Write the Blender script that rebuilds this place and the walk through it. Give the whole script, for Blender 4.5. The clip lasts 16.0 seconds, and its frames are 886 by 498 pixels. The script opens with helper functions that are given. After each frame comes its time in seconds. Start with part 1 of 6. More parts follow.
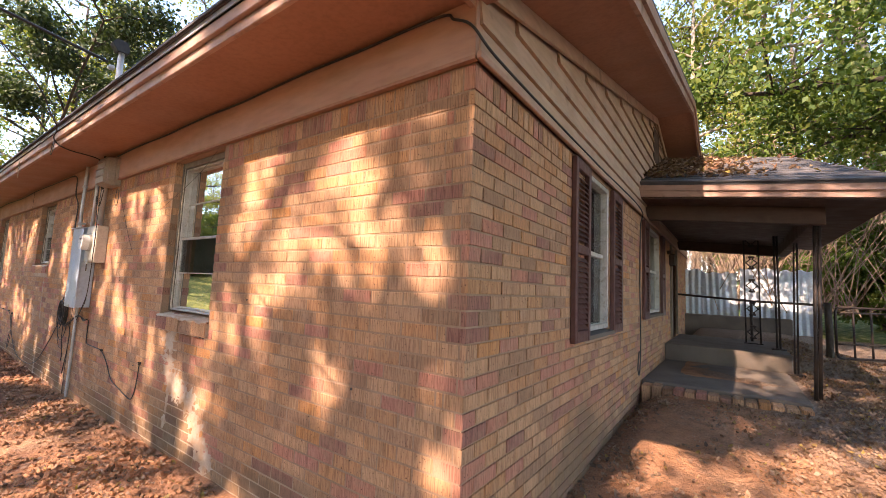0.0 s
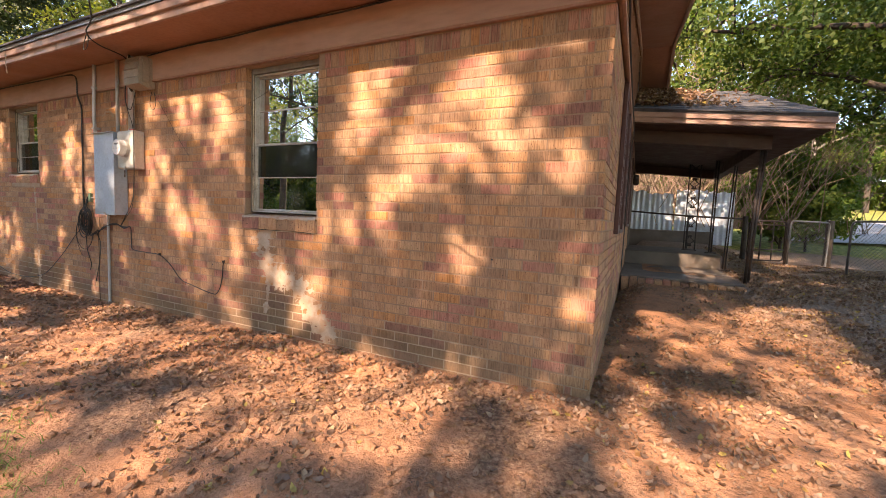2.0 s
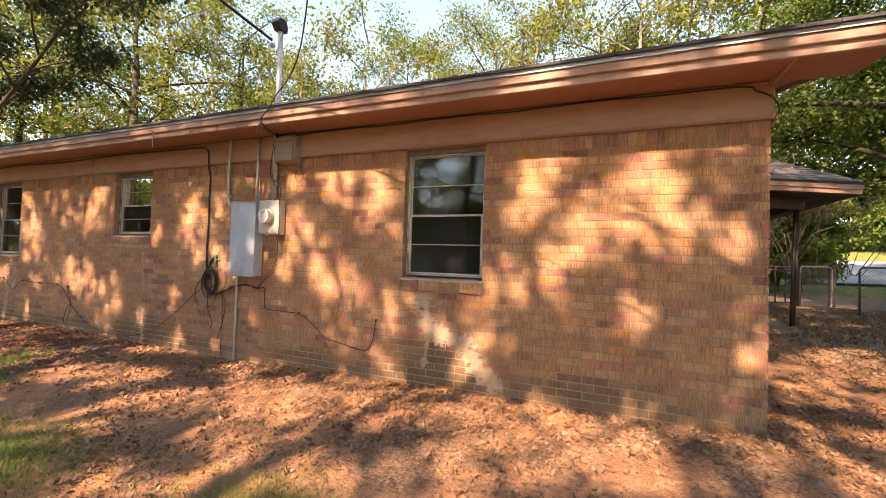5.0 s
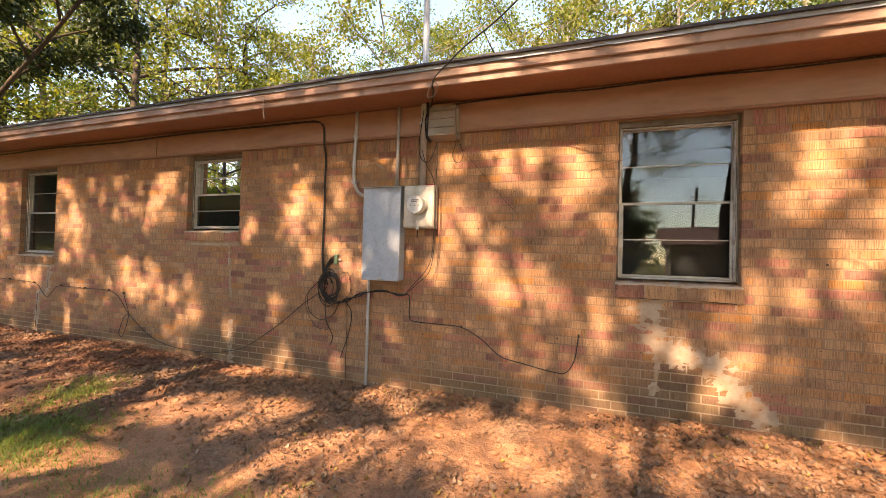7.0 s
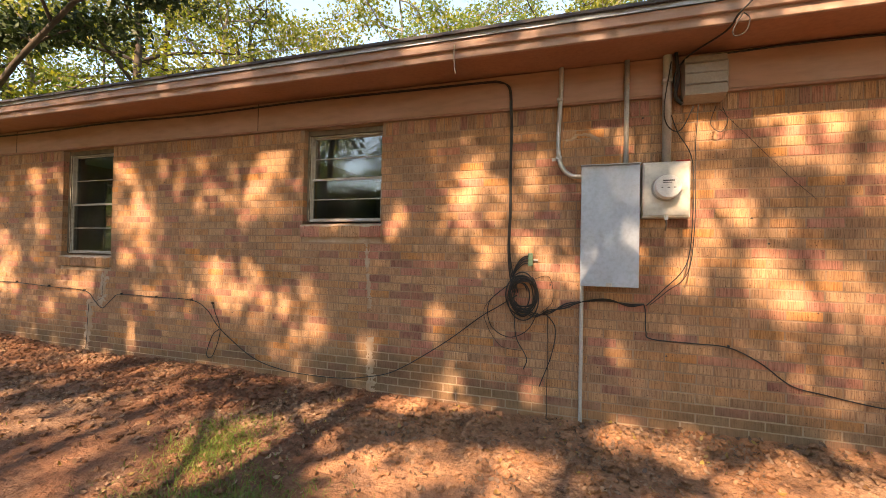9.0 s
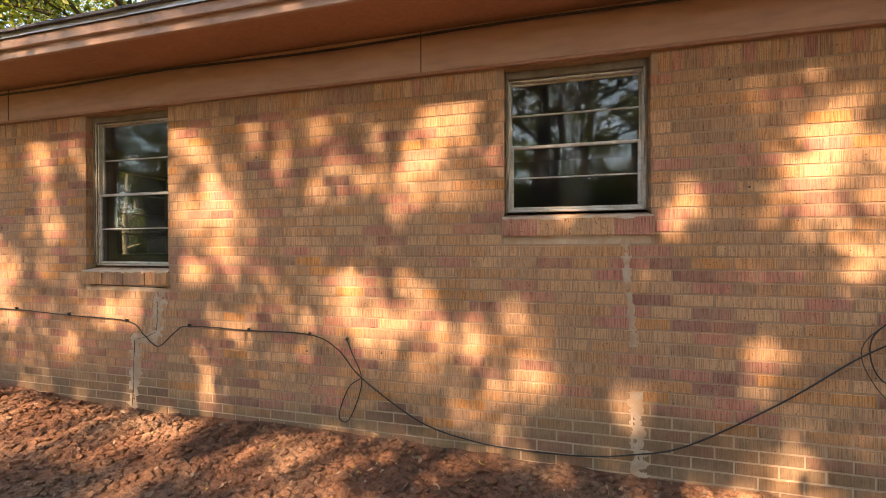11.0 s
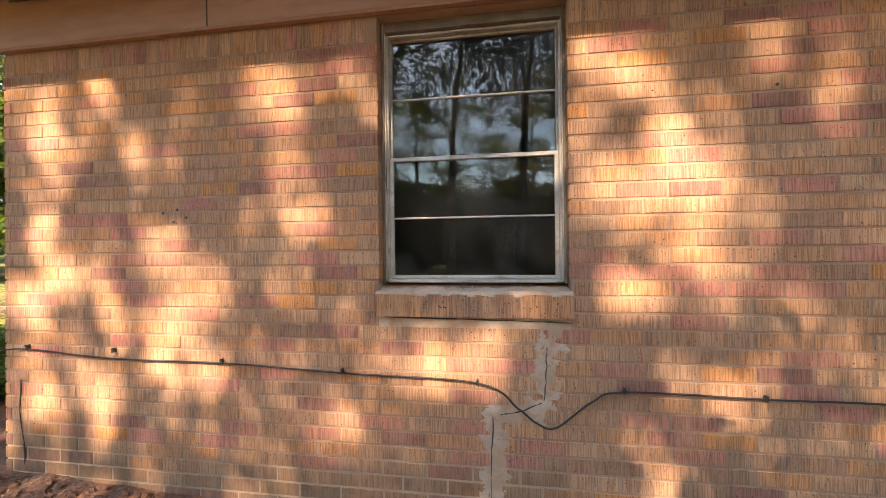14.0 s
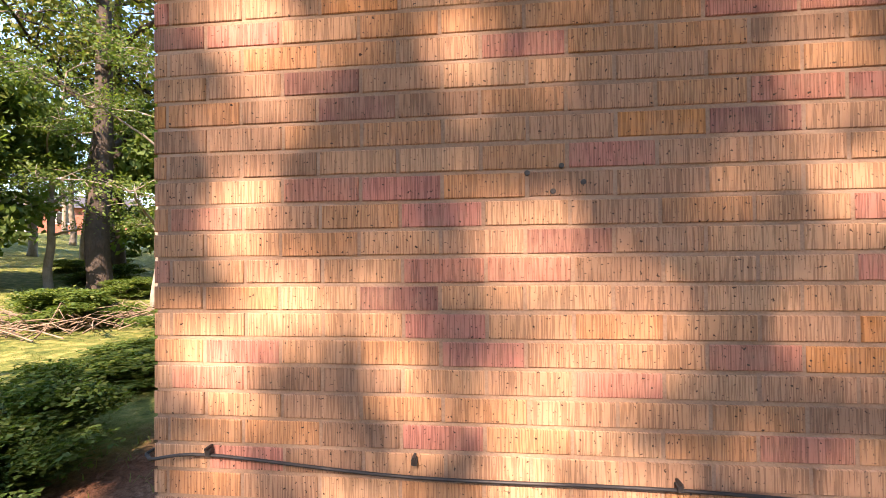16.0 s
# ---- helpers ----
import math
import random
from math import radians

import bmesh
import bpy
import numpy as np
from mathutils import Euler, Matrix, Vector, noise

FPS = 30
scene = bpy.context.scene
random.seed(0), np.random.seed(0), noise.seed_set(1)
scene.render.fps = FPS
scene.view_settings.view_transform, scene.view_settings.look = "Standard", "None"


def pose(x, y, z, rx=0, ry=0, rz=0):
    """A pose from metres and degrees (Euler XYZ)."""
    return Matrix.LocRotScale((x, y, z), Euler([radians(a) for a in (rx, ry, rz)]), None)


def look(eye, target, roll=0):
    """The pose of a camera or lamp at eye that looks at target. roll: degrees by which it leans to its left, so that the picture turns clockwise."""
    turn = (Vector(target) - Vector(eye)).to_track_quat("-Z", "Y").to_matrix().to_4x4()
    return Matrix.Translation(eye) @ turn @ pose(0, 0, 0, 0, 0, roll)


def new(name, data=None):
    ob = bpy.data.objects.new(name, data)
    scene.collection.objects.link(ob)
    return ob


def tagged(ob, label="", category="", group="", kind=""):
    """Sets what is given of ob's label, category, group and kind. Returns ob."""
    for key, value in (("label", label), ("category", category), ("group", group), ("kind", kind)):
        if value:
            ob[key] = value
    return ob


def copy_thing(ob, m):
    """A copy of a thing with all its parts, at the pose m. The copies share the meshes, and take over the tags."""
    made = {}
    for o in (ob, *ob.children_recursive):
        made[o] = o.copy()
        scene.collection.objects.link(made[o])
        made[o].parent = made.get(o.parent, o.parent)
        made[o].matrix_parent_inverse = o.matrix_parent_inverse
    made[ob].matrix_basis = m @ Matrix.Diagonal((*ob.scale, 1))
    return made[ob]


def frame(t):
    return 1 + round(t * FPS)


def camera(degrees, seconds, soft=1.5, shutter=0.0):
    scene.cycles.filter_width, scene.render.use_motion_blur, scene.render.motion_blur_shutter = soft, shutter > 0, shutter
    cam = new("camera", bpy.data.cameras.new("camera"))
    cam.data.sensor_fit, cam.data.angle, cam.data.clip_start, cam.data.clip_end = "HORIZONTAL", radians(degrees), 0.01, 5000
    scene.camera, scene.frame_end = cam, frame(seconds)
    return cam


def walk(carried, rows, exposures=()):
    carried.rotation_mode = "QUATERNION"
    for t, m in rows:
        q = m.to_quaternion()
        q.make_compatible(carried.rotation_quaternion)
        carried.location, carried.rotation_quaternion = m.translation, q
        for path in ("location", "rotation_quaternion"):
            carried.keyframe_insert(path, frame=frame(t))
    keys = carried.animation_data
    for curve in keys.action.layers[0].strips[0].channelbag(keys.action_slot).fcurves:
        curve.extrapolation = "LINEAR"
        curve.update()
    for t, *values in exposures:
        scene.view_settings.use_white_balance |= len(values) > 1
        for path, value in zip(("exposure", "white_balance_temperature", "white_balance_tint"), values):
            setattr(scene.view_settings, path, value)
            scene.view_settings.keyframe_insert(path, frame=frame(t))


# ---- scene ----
cam = camera(95.2, 16.0, soft=0.55)
GRADE = [(0.0, 2.62, 7000, 18), (1.0, 2.52, 7300, 16), (3.2, 2.4, 7200, 13), (5.5, 2.33, 8300, 15), (9.0, 2.33, 8700, 12), (12.5, 2.68, 7900, 12), (14.5, 2.6, 7000, 14), (16.0, 2.47, 6700, 17)]  # seconds, stops, kelvin, tint
PATH = [
    (0, (-0.08, -0.012, 1.407), (-1.236, 1.609, 1.601), 2.5),
    (0.5, (-0.245, -0.348, 1.231), (-1.359, 1.312, 1.301), 2.5),
    (1, (-0.377, -0.655, 1.141), (-1.421, 1.05, 1.085), 2.5),
    (1.5, (-0.525, -0.81, 1.111), (-1.481, 0.942, 0.974), 2.5),
    (2, (-0.764, -1.091, 1.159), (-1.624, 0.708, 1.003), 2.5),
    (2.5, (-0.942, -1.437, 1.276), (-1.718, 0.403, 1.159), 2.4),
    (3, (-0.972, -1.726, 1.311), (-1.69, 0.14, 1.277), 2.4),
    (3.2, (-0.962, -1.859, 1.306), (-1.671, 0.011, 1.305), 2.2),
    (5.3, (-2.339, -2.194, 1.3), (-3.098, -0.345, 1.351), 1.8),
    (5.5, (-2.552, -2.207, 1.321), (-3.3, -0.353, 1.356), 1.6),
    (6, (-3.043, -2.099, 1.294), (-3.774, -0.238, 1.332), 1.6),
    (6.5, (-3.6, -2.049, 1.289), (-4.303, -0.177, 1.321), 1.5),
    (7, (-4.124, -2.055, 1.272), (-4.805, -0.175, 1.307), 1.5),
    (7.5, (-4.641, -2.045, 1.227), (-5.301, -0.157, 1.267), 1.4),
    (8, (-5.168, -2.045, 1.213), (-5.813, -0.153, 1.249), 1.3),
    (8.5, (-5.669, -1.995, 1.248), (-6.294, -0.095, 1.271), 1.1),
    (9, (-6.201, -1.809, 1.24), (-6.805, 0.097, 1.265), 1.1),
    (9.2, (-6.404, -1.765, 1.225), (-6.998, 0.144, 1.249), 1.2),
    (11.3, (-8.657, -0.931, 1.311), (-9.137, 1.011, 1.301), -0.4),
    (11.5, (-8.85, -0.865, 1.31), (-9.316, 1.08, 1.299), -0.5),
    (12, (-9.311, -0.754, 1.289), (-9.752, 1.197, 1.287), -0.5),
    (12.5, (-9.792, -0.62, 1.291), (-10.206, 1.337, 1.292), -0.5),
    (13, (-10.304, -0.543, 1.293), (-10.688, 1.42, 1.288), -0.6),
    (13.5, (-10.818, -0.468, 1.311), (-11.181, 1.499, 1.305), -0.7),
    (14, (-11.398, -0.362, 1.313), (-11.711, 1.613, 1.323), -0.6),
    (14.5, (-11.943, -0.231, 1.299), (-12.221, 1.749, 1.322), -0.7),
    (15, (-12.435, -0.027, 1.292), (-12.687, 1.957, 1.323), -0.8),
    (15.5, (-12.877, 0.186, 1.301), (-13.092, 2.174, 1.335), -0.8),
    (16, (-13.187, 0.425, 1.323), (-13.383, 2.416, 1.35), -0.6),
]
walk(cam, [(t, look(eye, target, roll)) for t, eye, target, roll in PATH], GRADE)

# ---- light ----
# the sun stands behind the walker, over the yard trees: (-0.11, -1, 0.83) seen from the house
SUN_WAY = Vector((0.11, 1.0, -0.83)).normalized()
world = bpy.data.worlds.new("sky")
scene.world = world
world.use_nodes = True
wn = world.node_tree.nodes
sky = wn.new("ShaderNodeTexSky")
sky.sky_type = "NISHITA"
sky.sun_disc = False
sky.dust_density, sky.ozone_density = 0.3, 1.6
sky.sun_elevation = math.asin(-SUN_WAY.z)
sky.sun_rotation = math.atan2(-SUN_WAY.x, -SUN_WAY.y)
wn["Background"].inputs[1].default_value = 0.14
world.node_tree.links.new(sky.outputs[0], wn["Background"].inputs[0])
sun_data = bpy.data.lights.new("sun", "SUN")
sun_data.energy, sun_data.angle, sun_data.color = 4.2, radians(0.55), (1.0, 0.78, 0.62)
sun = new("sun", sun_data)
sun.matrix_world = look((-6, -30, 25), Vector((-6, -30, 25)) + SUN_WAY)

rnd = random.Random(7)
nrg = np.random.default_rng(11)


# ---- materials ----
class Mat:
    """A small builder for node materials."""

    def __init__(self, name):
        self.m = bpy.data.materials.new(name)
        self.m.use_nodes = True
        self.t = self.m.node_tree
        self.b = self.t.nodes["Principled BSDF"]
        self.geo = self.t.nodes.new("ShaderNodeNewGeometry")
        self.obj = self.t.nodes.new("ShaderNodeTexCoord").outputs["Object"]
        self.info = self.t.nodes.new("ShaderNodeObjectInfo")

    def link(self, a, b):
        self.t.links.new(a, b)

    def noise(self, scale, detail=4.0, stretch=None, vec=None, rough=0.55):
        n = self.t.nodes.new("ShaderNodeTexNoise")
        n.inputs["Scale"].default_value, n.inputs["Detail"].default_value = scale, detail
        n.inputs["Roughness"].default_value = rough
        v = vec if vec is not None else self.geo.outputs["Position"]
        if stretch:
            mp = self.t.nodes.new("ShaderNodeMapping")
            mp.inputs["Scale"].default_value = stretch
            self.link(v, mp.inputs[0])
            v = mp.outputs[0]
        self.link(v, n.inputs["Vector"])
        return n.outputs["Fac"]

    def ramp(self, fac, stops, constant=False):
        r = self.t.nodes.new("ShaderNodeValToRGB")
        r.color_ramp.interpolation = "CONSTANT" if constant else "LINEAR"
        e = r.color_ramp.elements
        while len(e) < len(stops):
            e.new(0.5)
        for k, (p, c) in zip(e, stops):
            k.position, k.color = p, (*c, 1) if len(c) == 3 else c
        self.link(fac, r.inputs[0])
        return r.outputs[0]

    def grey(self, fac, lo, hi, a=0.0, b=1.0):
        return self.ramp(fac, [(lo, (a, a, a)), (hi, (b, b, b))])

    def mix(self, fac, a, b, kind="MIX"):
        x = self.t.nodes.new("ShaderNodeMix")
        x.data_type, x.blend_type = "RGBA", kind
        for sock, val in ((x.inputs[0], fac), (x.inputs[6], a), (x.inputs[7], b)):
            if isinstance(val, (int, float)):
                sock.default_value = val
            elif isinstance(val, tuple):
                sock.default_value = (*val, 1)
            else:
                self.link(val, sock)
        return x.outputs[2]

    def math(self, op, a, b=0.0, c=0.0):
        x = self.t.nodes.new("ShaderNodeMath")
        x.operation = op
        for sock, val in zip(x.inputs, (a, b, c)):
            if isinstance(val, (int, float)):
                sock.default_value = val
            else:
                self.link(val, sock)
        return x.outputs[0]

    def bump(self, height, strength=0.4, dist=0.01):
        x = self.t.nodes.new("ShaderNodeBump")
        x.inputs["Strength"].default_value, x.inputs["Distance"].default_value = strength, dist
        self.link(height, x.inputs["Height"])
        if self.b.inputs["Normal"].is_linked:
            self.link(self.b.inputs["Normal"].links[0].from_socket, x.inputs["Normal"])
        self.link(x.outputs[0], self.b.inputs["Normal"])

    def done(self, colour, rough=0.7, metal=0.0, spec=0.4):
        if isinstance(colour, tuple):
            self.b.inputs["Base Color"].default_value = (*colour, 1)
        else:
            self.link(colour, self.b.inputs["Base Color"])
        if isinstance(rough, (int, float)):
            self.b.inputs["Roughness"].default_value = rough
        else:
            self.link(rough, self.b.inputs["Roughness"])
        self.b.inputs["Metallic"].default_value = metal
        self.b.inputs["Specular IOR Level"].default_value = spec
        return self.m


def worn(name, colour, second, rough=0.7, metal=0.0, scale=6.0, grain=60.0, bump=0.25, dist=0.003, stretch=None, dirt=None, dirt_at=(0.58, 0.75), spec=0.4):
    """Two tones mixed by coarse noise, darkened a little by fine grain, with fine relief and optional dirt."""
    k = Mat(name)
    c = k.mix(k.grey(k.noise(scale), 0.35, 0.65), colour, second)
    fine = k.noise(grain, 3, stretch)
    c = k.mix(0.35, c, k.ramp(fine, [(0.3, (0.55, 0.55, 0.55)), (0.6, (1, 1, 1))]), "MULTIPLY")
    if dirt:
        c = k.mix(k.grey(k.noise(scale * 1.7, 6), *dirt_at), c, dirt)
    k.bump(fine, bump, dist)
    return k.done(c, k.grey(k.noise(scale * 2.3), 0.3, 0.7, max(rough - 0.12, 0.05), min(rough + 0.1, 1)), metal, spec)


BRICK_TONES = [(0.0, (0.47, 0.265, 0.145)), (0.16, (0.41, 0.235, 0.14)), (0.31, (0.49, 0.29, 0.165)), (0.45, (0.44, 0.23, 0.115)),
               (0.57, (0.31, 0.18, 0.11)), (0.67, (0.46, 0.23, 0.11)), (0.745, (0.43, 0.19, 0.13)), (0.83, (0.275, 0.13, 0.10)),
               (0.895, (0.42, 0.18, 0.135)), (0.96, (0.49, 0.225, 0.085))]


def brick_material(name, single):
    """Raked face brick: each brick of its own tone, upright scratches, pits, dust."""
    k = Mat(name)
    r = k.info.outputs["Random"] if single else k.geo.outputs["Random Per Island"]
    base = k.ramp(r, BRICK_TONES, True)
    base = k.mix(k.grey(k.noise(2.2, 5), 0.35, 0.7, 0.0, 0.22), base, (0.42, 0.235, 0.135))
    base = k.mix(k.grey(k.noise(11, 3), 0.5, 0.68, 0.0, 0.35), base, (0.33, 0.19, 0.12))
    sep = k.t.nodes.new("ShaderNodeSeparateXYZ")
    k.link(k.geo.outputs["Position"], sep.inputs[0])
    run = k.math("ADD", sep.outputs[0], sep.outputs[1])
    com = k.t.nodes.new("ShaderNodeCombineXYZ")
    k.link(k.math("MULTIPLY", run, 300.0), com.inputs[0])
    k.link(k.math("MULTIPLY", sep.outputs[2], 9.0), com.inputs[1])
    k.link(k.math("MULTIPLY", r, 80.0), com.inputs[2])
    rake = k.noise(1.0, 2.5, vec=com.outputs[0], rough=0.5)
    grooves = k.grey(rake, 0.43, 0.53)
    # grooves darkened in the colour too, standing in for shade inside them
    c = k.mix(0.5, base, k.mix(grooves, (0.42, 0.385, 0.365), (1.26, 1.245, 1.215)), "MULTIPLY")
    pits = k.grey(k.noise(110, 2), 0.64, 0.69)
    c = k.mix(pits, c, (0.05, 0.03, 0.02))
    c = k.mix(k.grey(k.noise(14, 6), 0.45, 0.8, 0.0, 0.3), c, (0.47, 0.32, 0.205))
    c = k.mix(k.grey(k.noise(0.9, 7), 0.60, 0.74, 0.0, 0.35), c, (0.20, 0.12, 0.075))
    # grey-brown weathering left by splashing rain on the lowest courses
    low = k.math("SUBTRACT", k.math("ADD", -0.37, k.math("MULTIPLY", k.noise(0.9, 5), 1.5)), sep.outputs[2])
    c = k.mix(k.grey(low, -0.12, 0.2, 0.0, 0.68), c, k.mix(k.noise(30, 4), (0.085, 0.062, 0.04), (0.22, 0.155, 0.095)))
    mud = k.math("ADD", k.math("SUBTRACT", 0.0, sep.outputs[2]), k.math("MULTIPLY", k.noise(1.1, 5), 0.75))
    c = k.mix(k.grey(mud, 0.25, 0.45, 0.0, 0.4), c, (0.50, 0.28, 0.15))
    k.bump(grooves, 0.6, 0.0035)
    k.bump(k.noise(260, 3), 0.3, 0.0015)
    return k.done(c, 0.9, 0.0, 0.2)


def mortar_material():
    """Sandy tan mortar, leached pale in places on the lowest courses."""
    k = Mat("mortar")
    c = k.mix(k.grey(k.noise(3), 0.35, 0.65), (0.385, 0.25, 0.165), (0.315, 0.205, 0.135))
    grain = k.noise(180, 3)
    c = k.mix(0.4, c, k.ramp(grain, [(0.3, (0.5, 0.5, 0.5)), (0.6, (1, 1, 1))]), "MULTIPLY")
    c = k.mix(k.grey(k.noise(5.1, 6), 0.56, 0.72, 0.0, 0.7), c, (0.42, 0.29, 0.20))
    sep = k.t.nodes.new("ShaderNodeSeparateXYZ")
    k.link(k.geo.outputs["Position"], sep.inputs[0])
    leached = k.math("SUBTRACT", k.math("ADD", -0.35, k.math("MULTIPLY", k.noise(0.9, 5), 1.5)), sep.outputs[2])
    c = k.mix(k.grey(leached, -0.12, 0.2, 0.0, 0.55), c, (0.44, 0.345, 0.24))
    k.bump(grain, 0.5, 0.004)
    return k.done(c, 0.95, 0.0, 0.2)


M = {
    "brick": brick_material("raked_brick", False),
    "brick_piece": brick_material("raked_brick_single", True),
    "mortar": mortar_material(),
    "sill": worn("tan_sill_brick", (0.45, 0.28, 0.16), (0.37, 0.22, 0.13), 0.9, scale=9, grain=90, bump=0.4, dirt=(0.5, 0.36, 0.25)),
    "patch": worn("mortar_smear", (0.50, 0.385, 0.285), (0.42, 0.30, 0.205), 0.95, scale=9, grain=120, bump=0.6, dist=0.004, dirt=(0.40, 0.26, 0.165), dirt_at=(0.5, 0.62)),
    "trim": worn("tan_trim_paint", (0.43, 0.255, 0.18), (0.39, 0.225, 0.155), 0.6, scale=1.7, grain=26, bump=0.15, stretch=(0.2, 1, 1), dirt=(0.27, 0.155, 0.105), dirt_at=(0.62, 0.85)),
    "soffit": worn("brown_soffit_paint", (0.37, 0.19, 0.125), (0.33, 0.165, 0.105), 0.65, scale=1.3, grain=30, bump=0.1, dirt=(0.24, 0.13, 0.09), dirt_at=(0.62, 0.85)),
    "fascia": worn("peeling_fascia_paint", (0.43, 0.28, 0.215), (0.36, 0.215, 0.16), 0.6, scale=4, grain=40, bump=0.25, stretch=(0.15, 1, 1), dirt=(0.24, 0.15, 0.11), dirt_at=(0.56, 0.68)),
    "drip": worn("galvanised_drip_edge", (0.50, 0.53, 0.56), (0.40, 0.42, 0.45), 0.45, 0.4, scale=3, grain=50, bump=0.1),
    "siding": worn("tan_siding_paint", (0.46, 0.31, 0.215), (0.40, 0.265, 0.18), 0.65, scale=2.5, grain=34, bump=0.2, stretch=(1, 0.15, 1), dirt=(0.19, 0.12, 0.085), dirt_at=(0.62, 0.74)),
    "shutter": worn("dark_red_shutter_paint", (0.105, 0.042, 0.032), (0.085, 0.033, 0.027), 0.55, scale=8, grain=60, bump=0.2),
    "shingle": worn("asphalt_shingle", (0.10, 0.095, 0.10), (0.06, 0.058, 0.062), 0.95, scale=7, grain=220, bump=0.7, dist=0.004),
    "alu": worn("weathered_aluminium", (0.55, 0.52, 0.47), (0.42, 0.39, 0.34), 0.5, 0.35, scale=11, grain=90, bump=0.2, dirt=(0.25, 0.2, 0.15)),
    "jamb": worn("grey_wood_jamb", (0.20, 0.165, 0.125), (0.14, 0.11, 0.08), 0.8, scale=9, grain=70, bump=0.4, stretch=(1, 1, 0.15)),
    "caulk": worn("cracked_caulk", (0.58, 0.52, 0.42), (0.42, 0.35, 0.26), 0.85, scale=16, grain=120, bump=0.4),
    "panel": worn("grey_enamel_steel", (0.47, 0.535, 0.605), (0.42, 0.475, 0.54), 0.42, 0.1, scale=3, grain=40, bump=0.05, dirt=(0.33, 0.34, 0.36), dirt_at=(0.6, 0.8)),
    "meter_box": worn("pale_grey_enamel", (0.60, 0.57, 0.50), (0.53, 0.50, 0.44), 0.45, 0.1, scale=5, grain=50, bump=0.05, dirt=(0.42, 0.38, 0.31), dirt_at=(0.6, 0.8)),
    "beige": worn("beige_plastic", (0.34, 0.295, 0.25), (0.29, 0.25, 0.21), 0.55, scale=6, grain=60, bump=0.1, dirt=(0.26, 0.22, 0.18), dirt_at=(0.6, 0.8)),
    "conduit": worn("galvanised_conduit", (0.54, 0.53, 0.51), (0.42, 0.41, 0.39), 0.42, 0.35, scale=9, grain=80, bump=0.1),
    "pvc": worn("grey_pvc", (0.50, 0.48, 0.44), (0.44, 0.42, 0.38), 0.5, scale=9, grain=80, bump=0.1),
    "cable": worn("black_cable", (0.022, 0.02, 0.019), (0.035, 0.03, 0.027), 0.55, scale=20, grain=150, bump=0.1),
    "old_wire": worn("brown_wire", (0.10, 0.06, 0.04), (0.07, 0.045, 0.03), 0.7, scale=20, grain=150, bump=0.1),
    "green": worn("green_plastic", (0.10, 0.20, 0.12), (0.16, 0.22, 0.15), 0.5, scale=30, grain=120, bump=0.1),
    "red": worn("red_tape", (0.45, 0.03, 0.02), (0.38, 0.04, 0.02), 0.5, scale=30, grain=120, bump=0.1),
    "white": worn("white_dial", (0.74, 0.72, 0.68), (0.68, 0.66, 0.62), 0.4, scale=20, grain=120, bump=0.02),
    "ink": worn("dark_print", (0.07, 0.06, 0.05), (0.05, 0.045, 0.04), 0.6, scale=20, grain=120, bump=0.02),
    "iron": worn("dark_wrought_iron", (0.035, 0.026, 0.022), (0.055, 0.036, 0.028), 0.6, 0.2, scale=14, grain=90, bump=0.3),
    "galv": worn("chain_link_galvanised", (0.20, 0.19, 0.175), (0.14, 0.13, 0.115), 0.5, 0.5, scale=12, grain=70, bump=0.1),
    "tin": worn("corrugated_tin", (0.56, 0.60, 0.66), (0.47, 0.51, 0.56), 0.5, 0.15, scale=2.2, grain=30, bump=0.1, dirt=(0.40, 0.38, 0.36), dirt_at=(0.62, 0.8)),
    "concrete": worn("old_concrete", (0.16, 0.13, 0.105), (0.115, 0.093, 0.075), 0.95, scale=2.5, grain=90, bump=0.5, dist=0.004, dirt=(0.17, 0.13, 0.1)),
    "stone": worn("pale_flagstone", (0.46, 0.40, 0.33), (0.38, 0.33, 0.27), 0.9, scale=3, grain=60, bump=0.5, dist=0.006),
    "wood": worn("brown_porch_paint", (0.085, 0.047, 0.034), (0.068, 0.038, 0.028), 0.7, scale=3, grain=40, bump=0.2, stretch=(0.2, 1, 1), dirt=(0.1, 0.065, 0.05)),
    "room": worn("plain_room_paint", (0.30, 0.28, 0.25), (0.27, 0.25, 0.22), 0.9, scale=2, grain=30, bump=0.1),
    "bark": worn("bark", (0.075, 0.056, 0.042), (0.045, 0.034, 0.026), 0.95, scale=5, grain=36, bump=0.9, dist=0.02, stretch=(1, 1, 0.25)),
    "pale_bark": worn("pale_bark", (0.30, 0.255, 0.20), (0.20, 0.16, 0.12), 0.95, scale=5, grain=36, bump=0.7, dist=0.01, stretch=(1, 1, 0.3)),
    "twig": worn("bare_twig", (0.27, 0.195, 0.135), (0.20, 0.14, 0.10), 0.9, scale=8, grain=40, bump=0.3),
    "road": worn("asphalt_road", (0.30, 0.295, 0.30), (0.25, 0.245, 0.25), 0.9, scale=1.5, grain=90, bump=0.3),
    "far_brick": worn("far_brick", (0.42, 0.15, 0.09), (0.34, 0.12, 0.08), 0.9, scale=4, grain=12, bump=0.3),
    "far_roof": worn("far_roof", (0.28, 0.13, 0.12), (0.22, 0.10, 0.10), 0.9, scale=2, grain=12, bump=0.3),
    "orange": worn("faded_orange_paint", (0.62, 0.13, 0.04), (0.55, 0.11, 0.04), 0.6, scale=8, grain=60, bump=0.05),
}


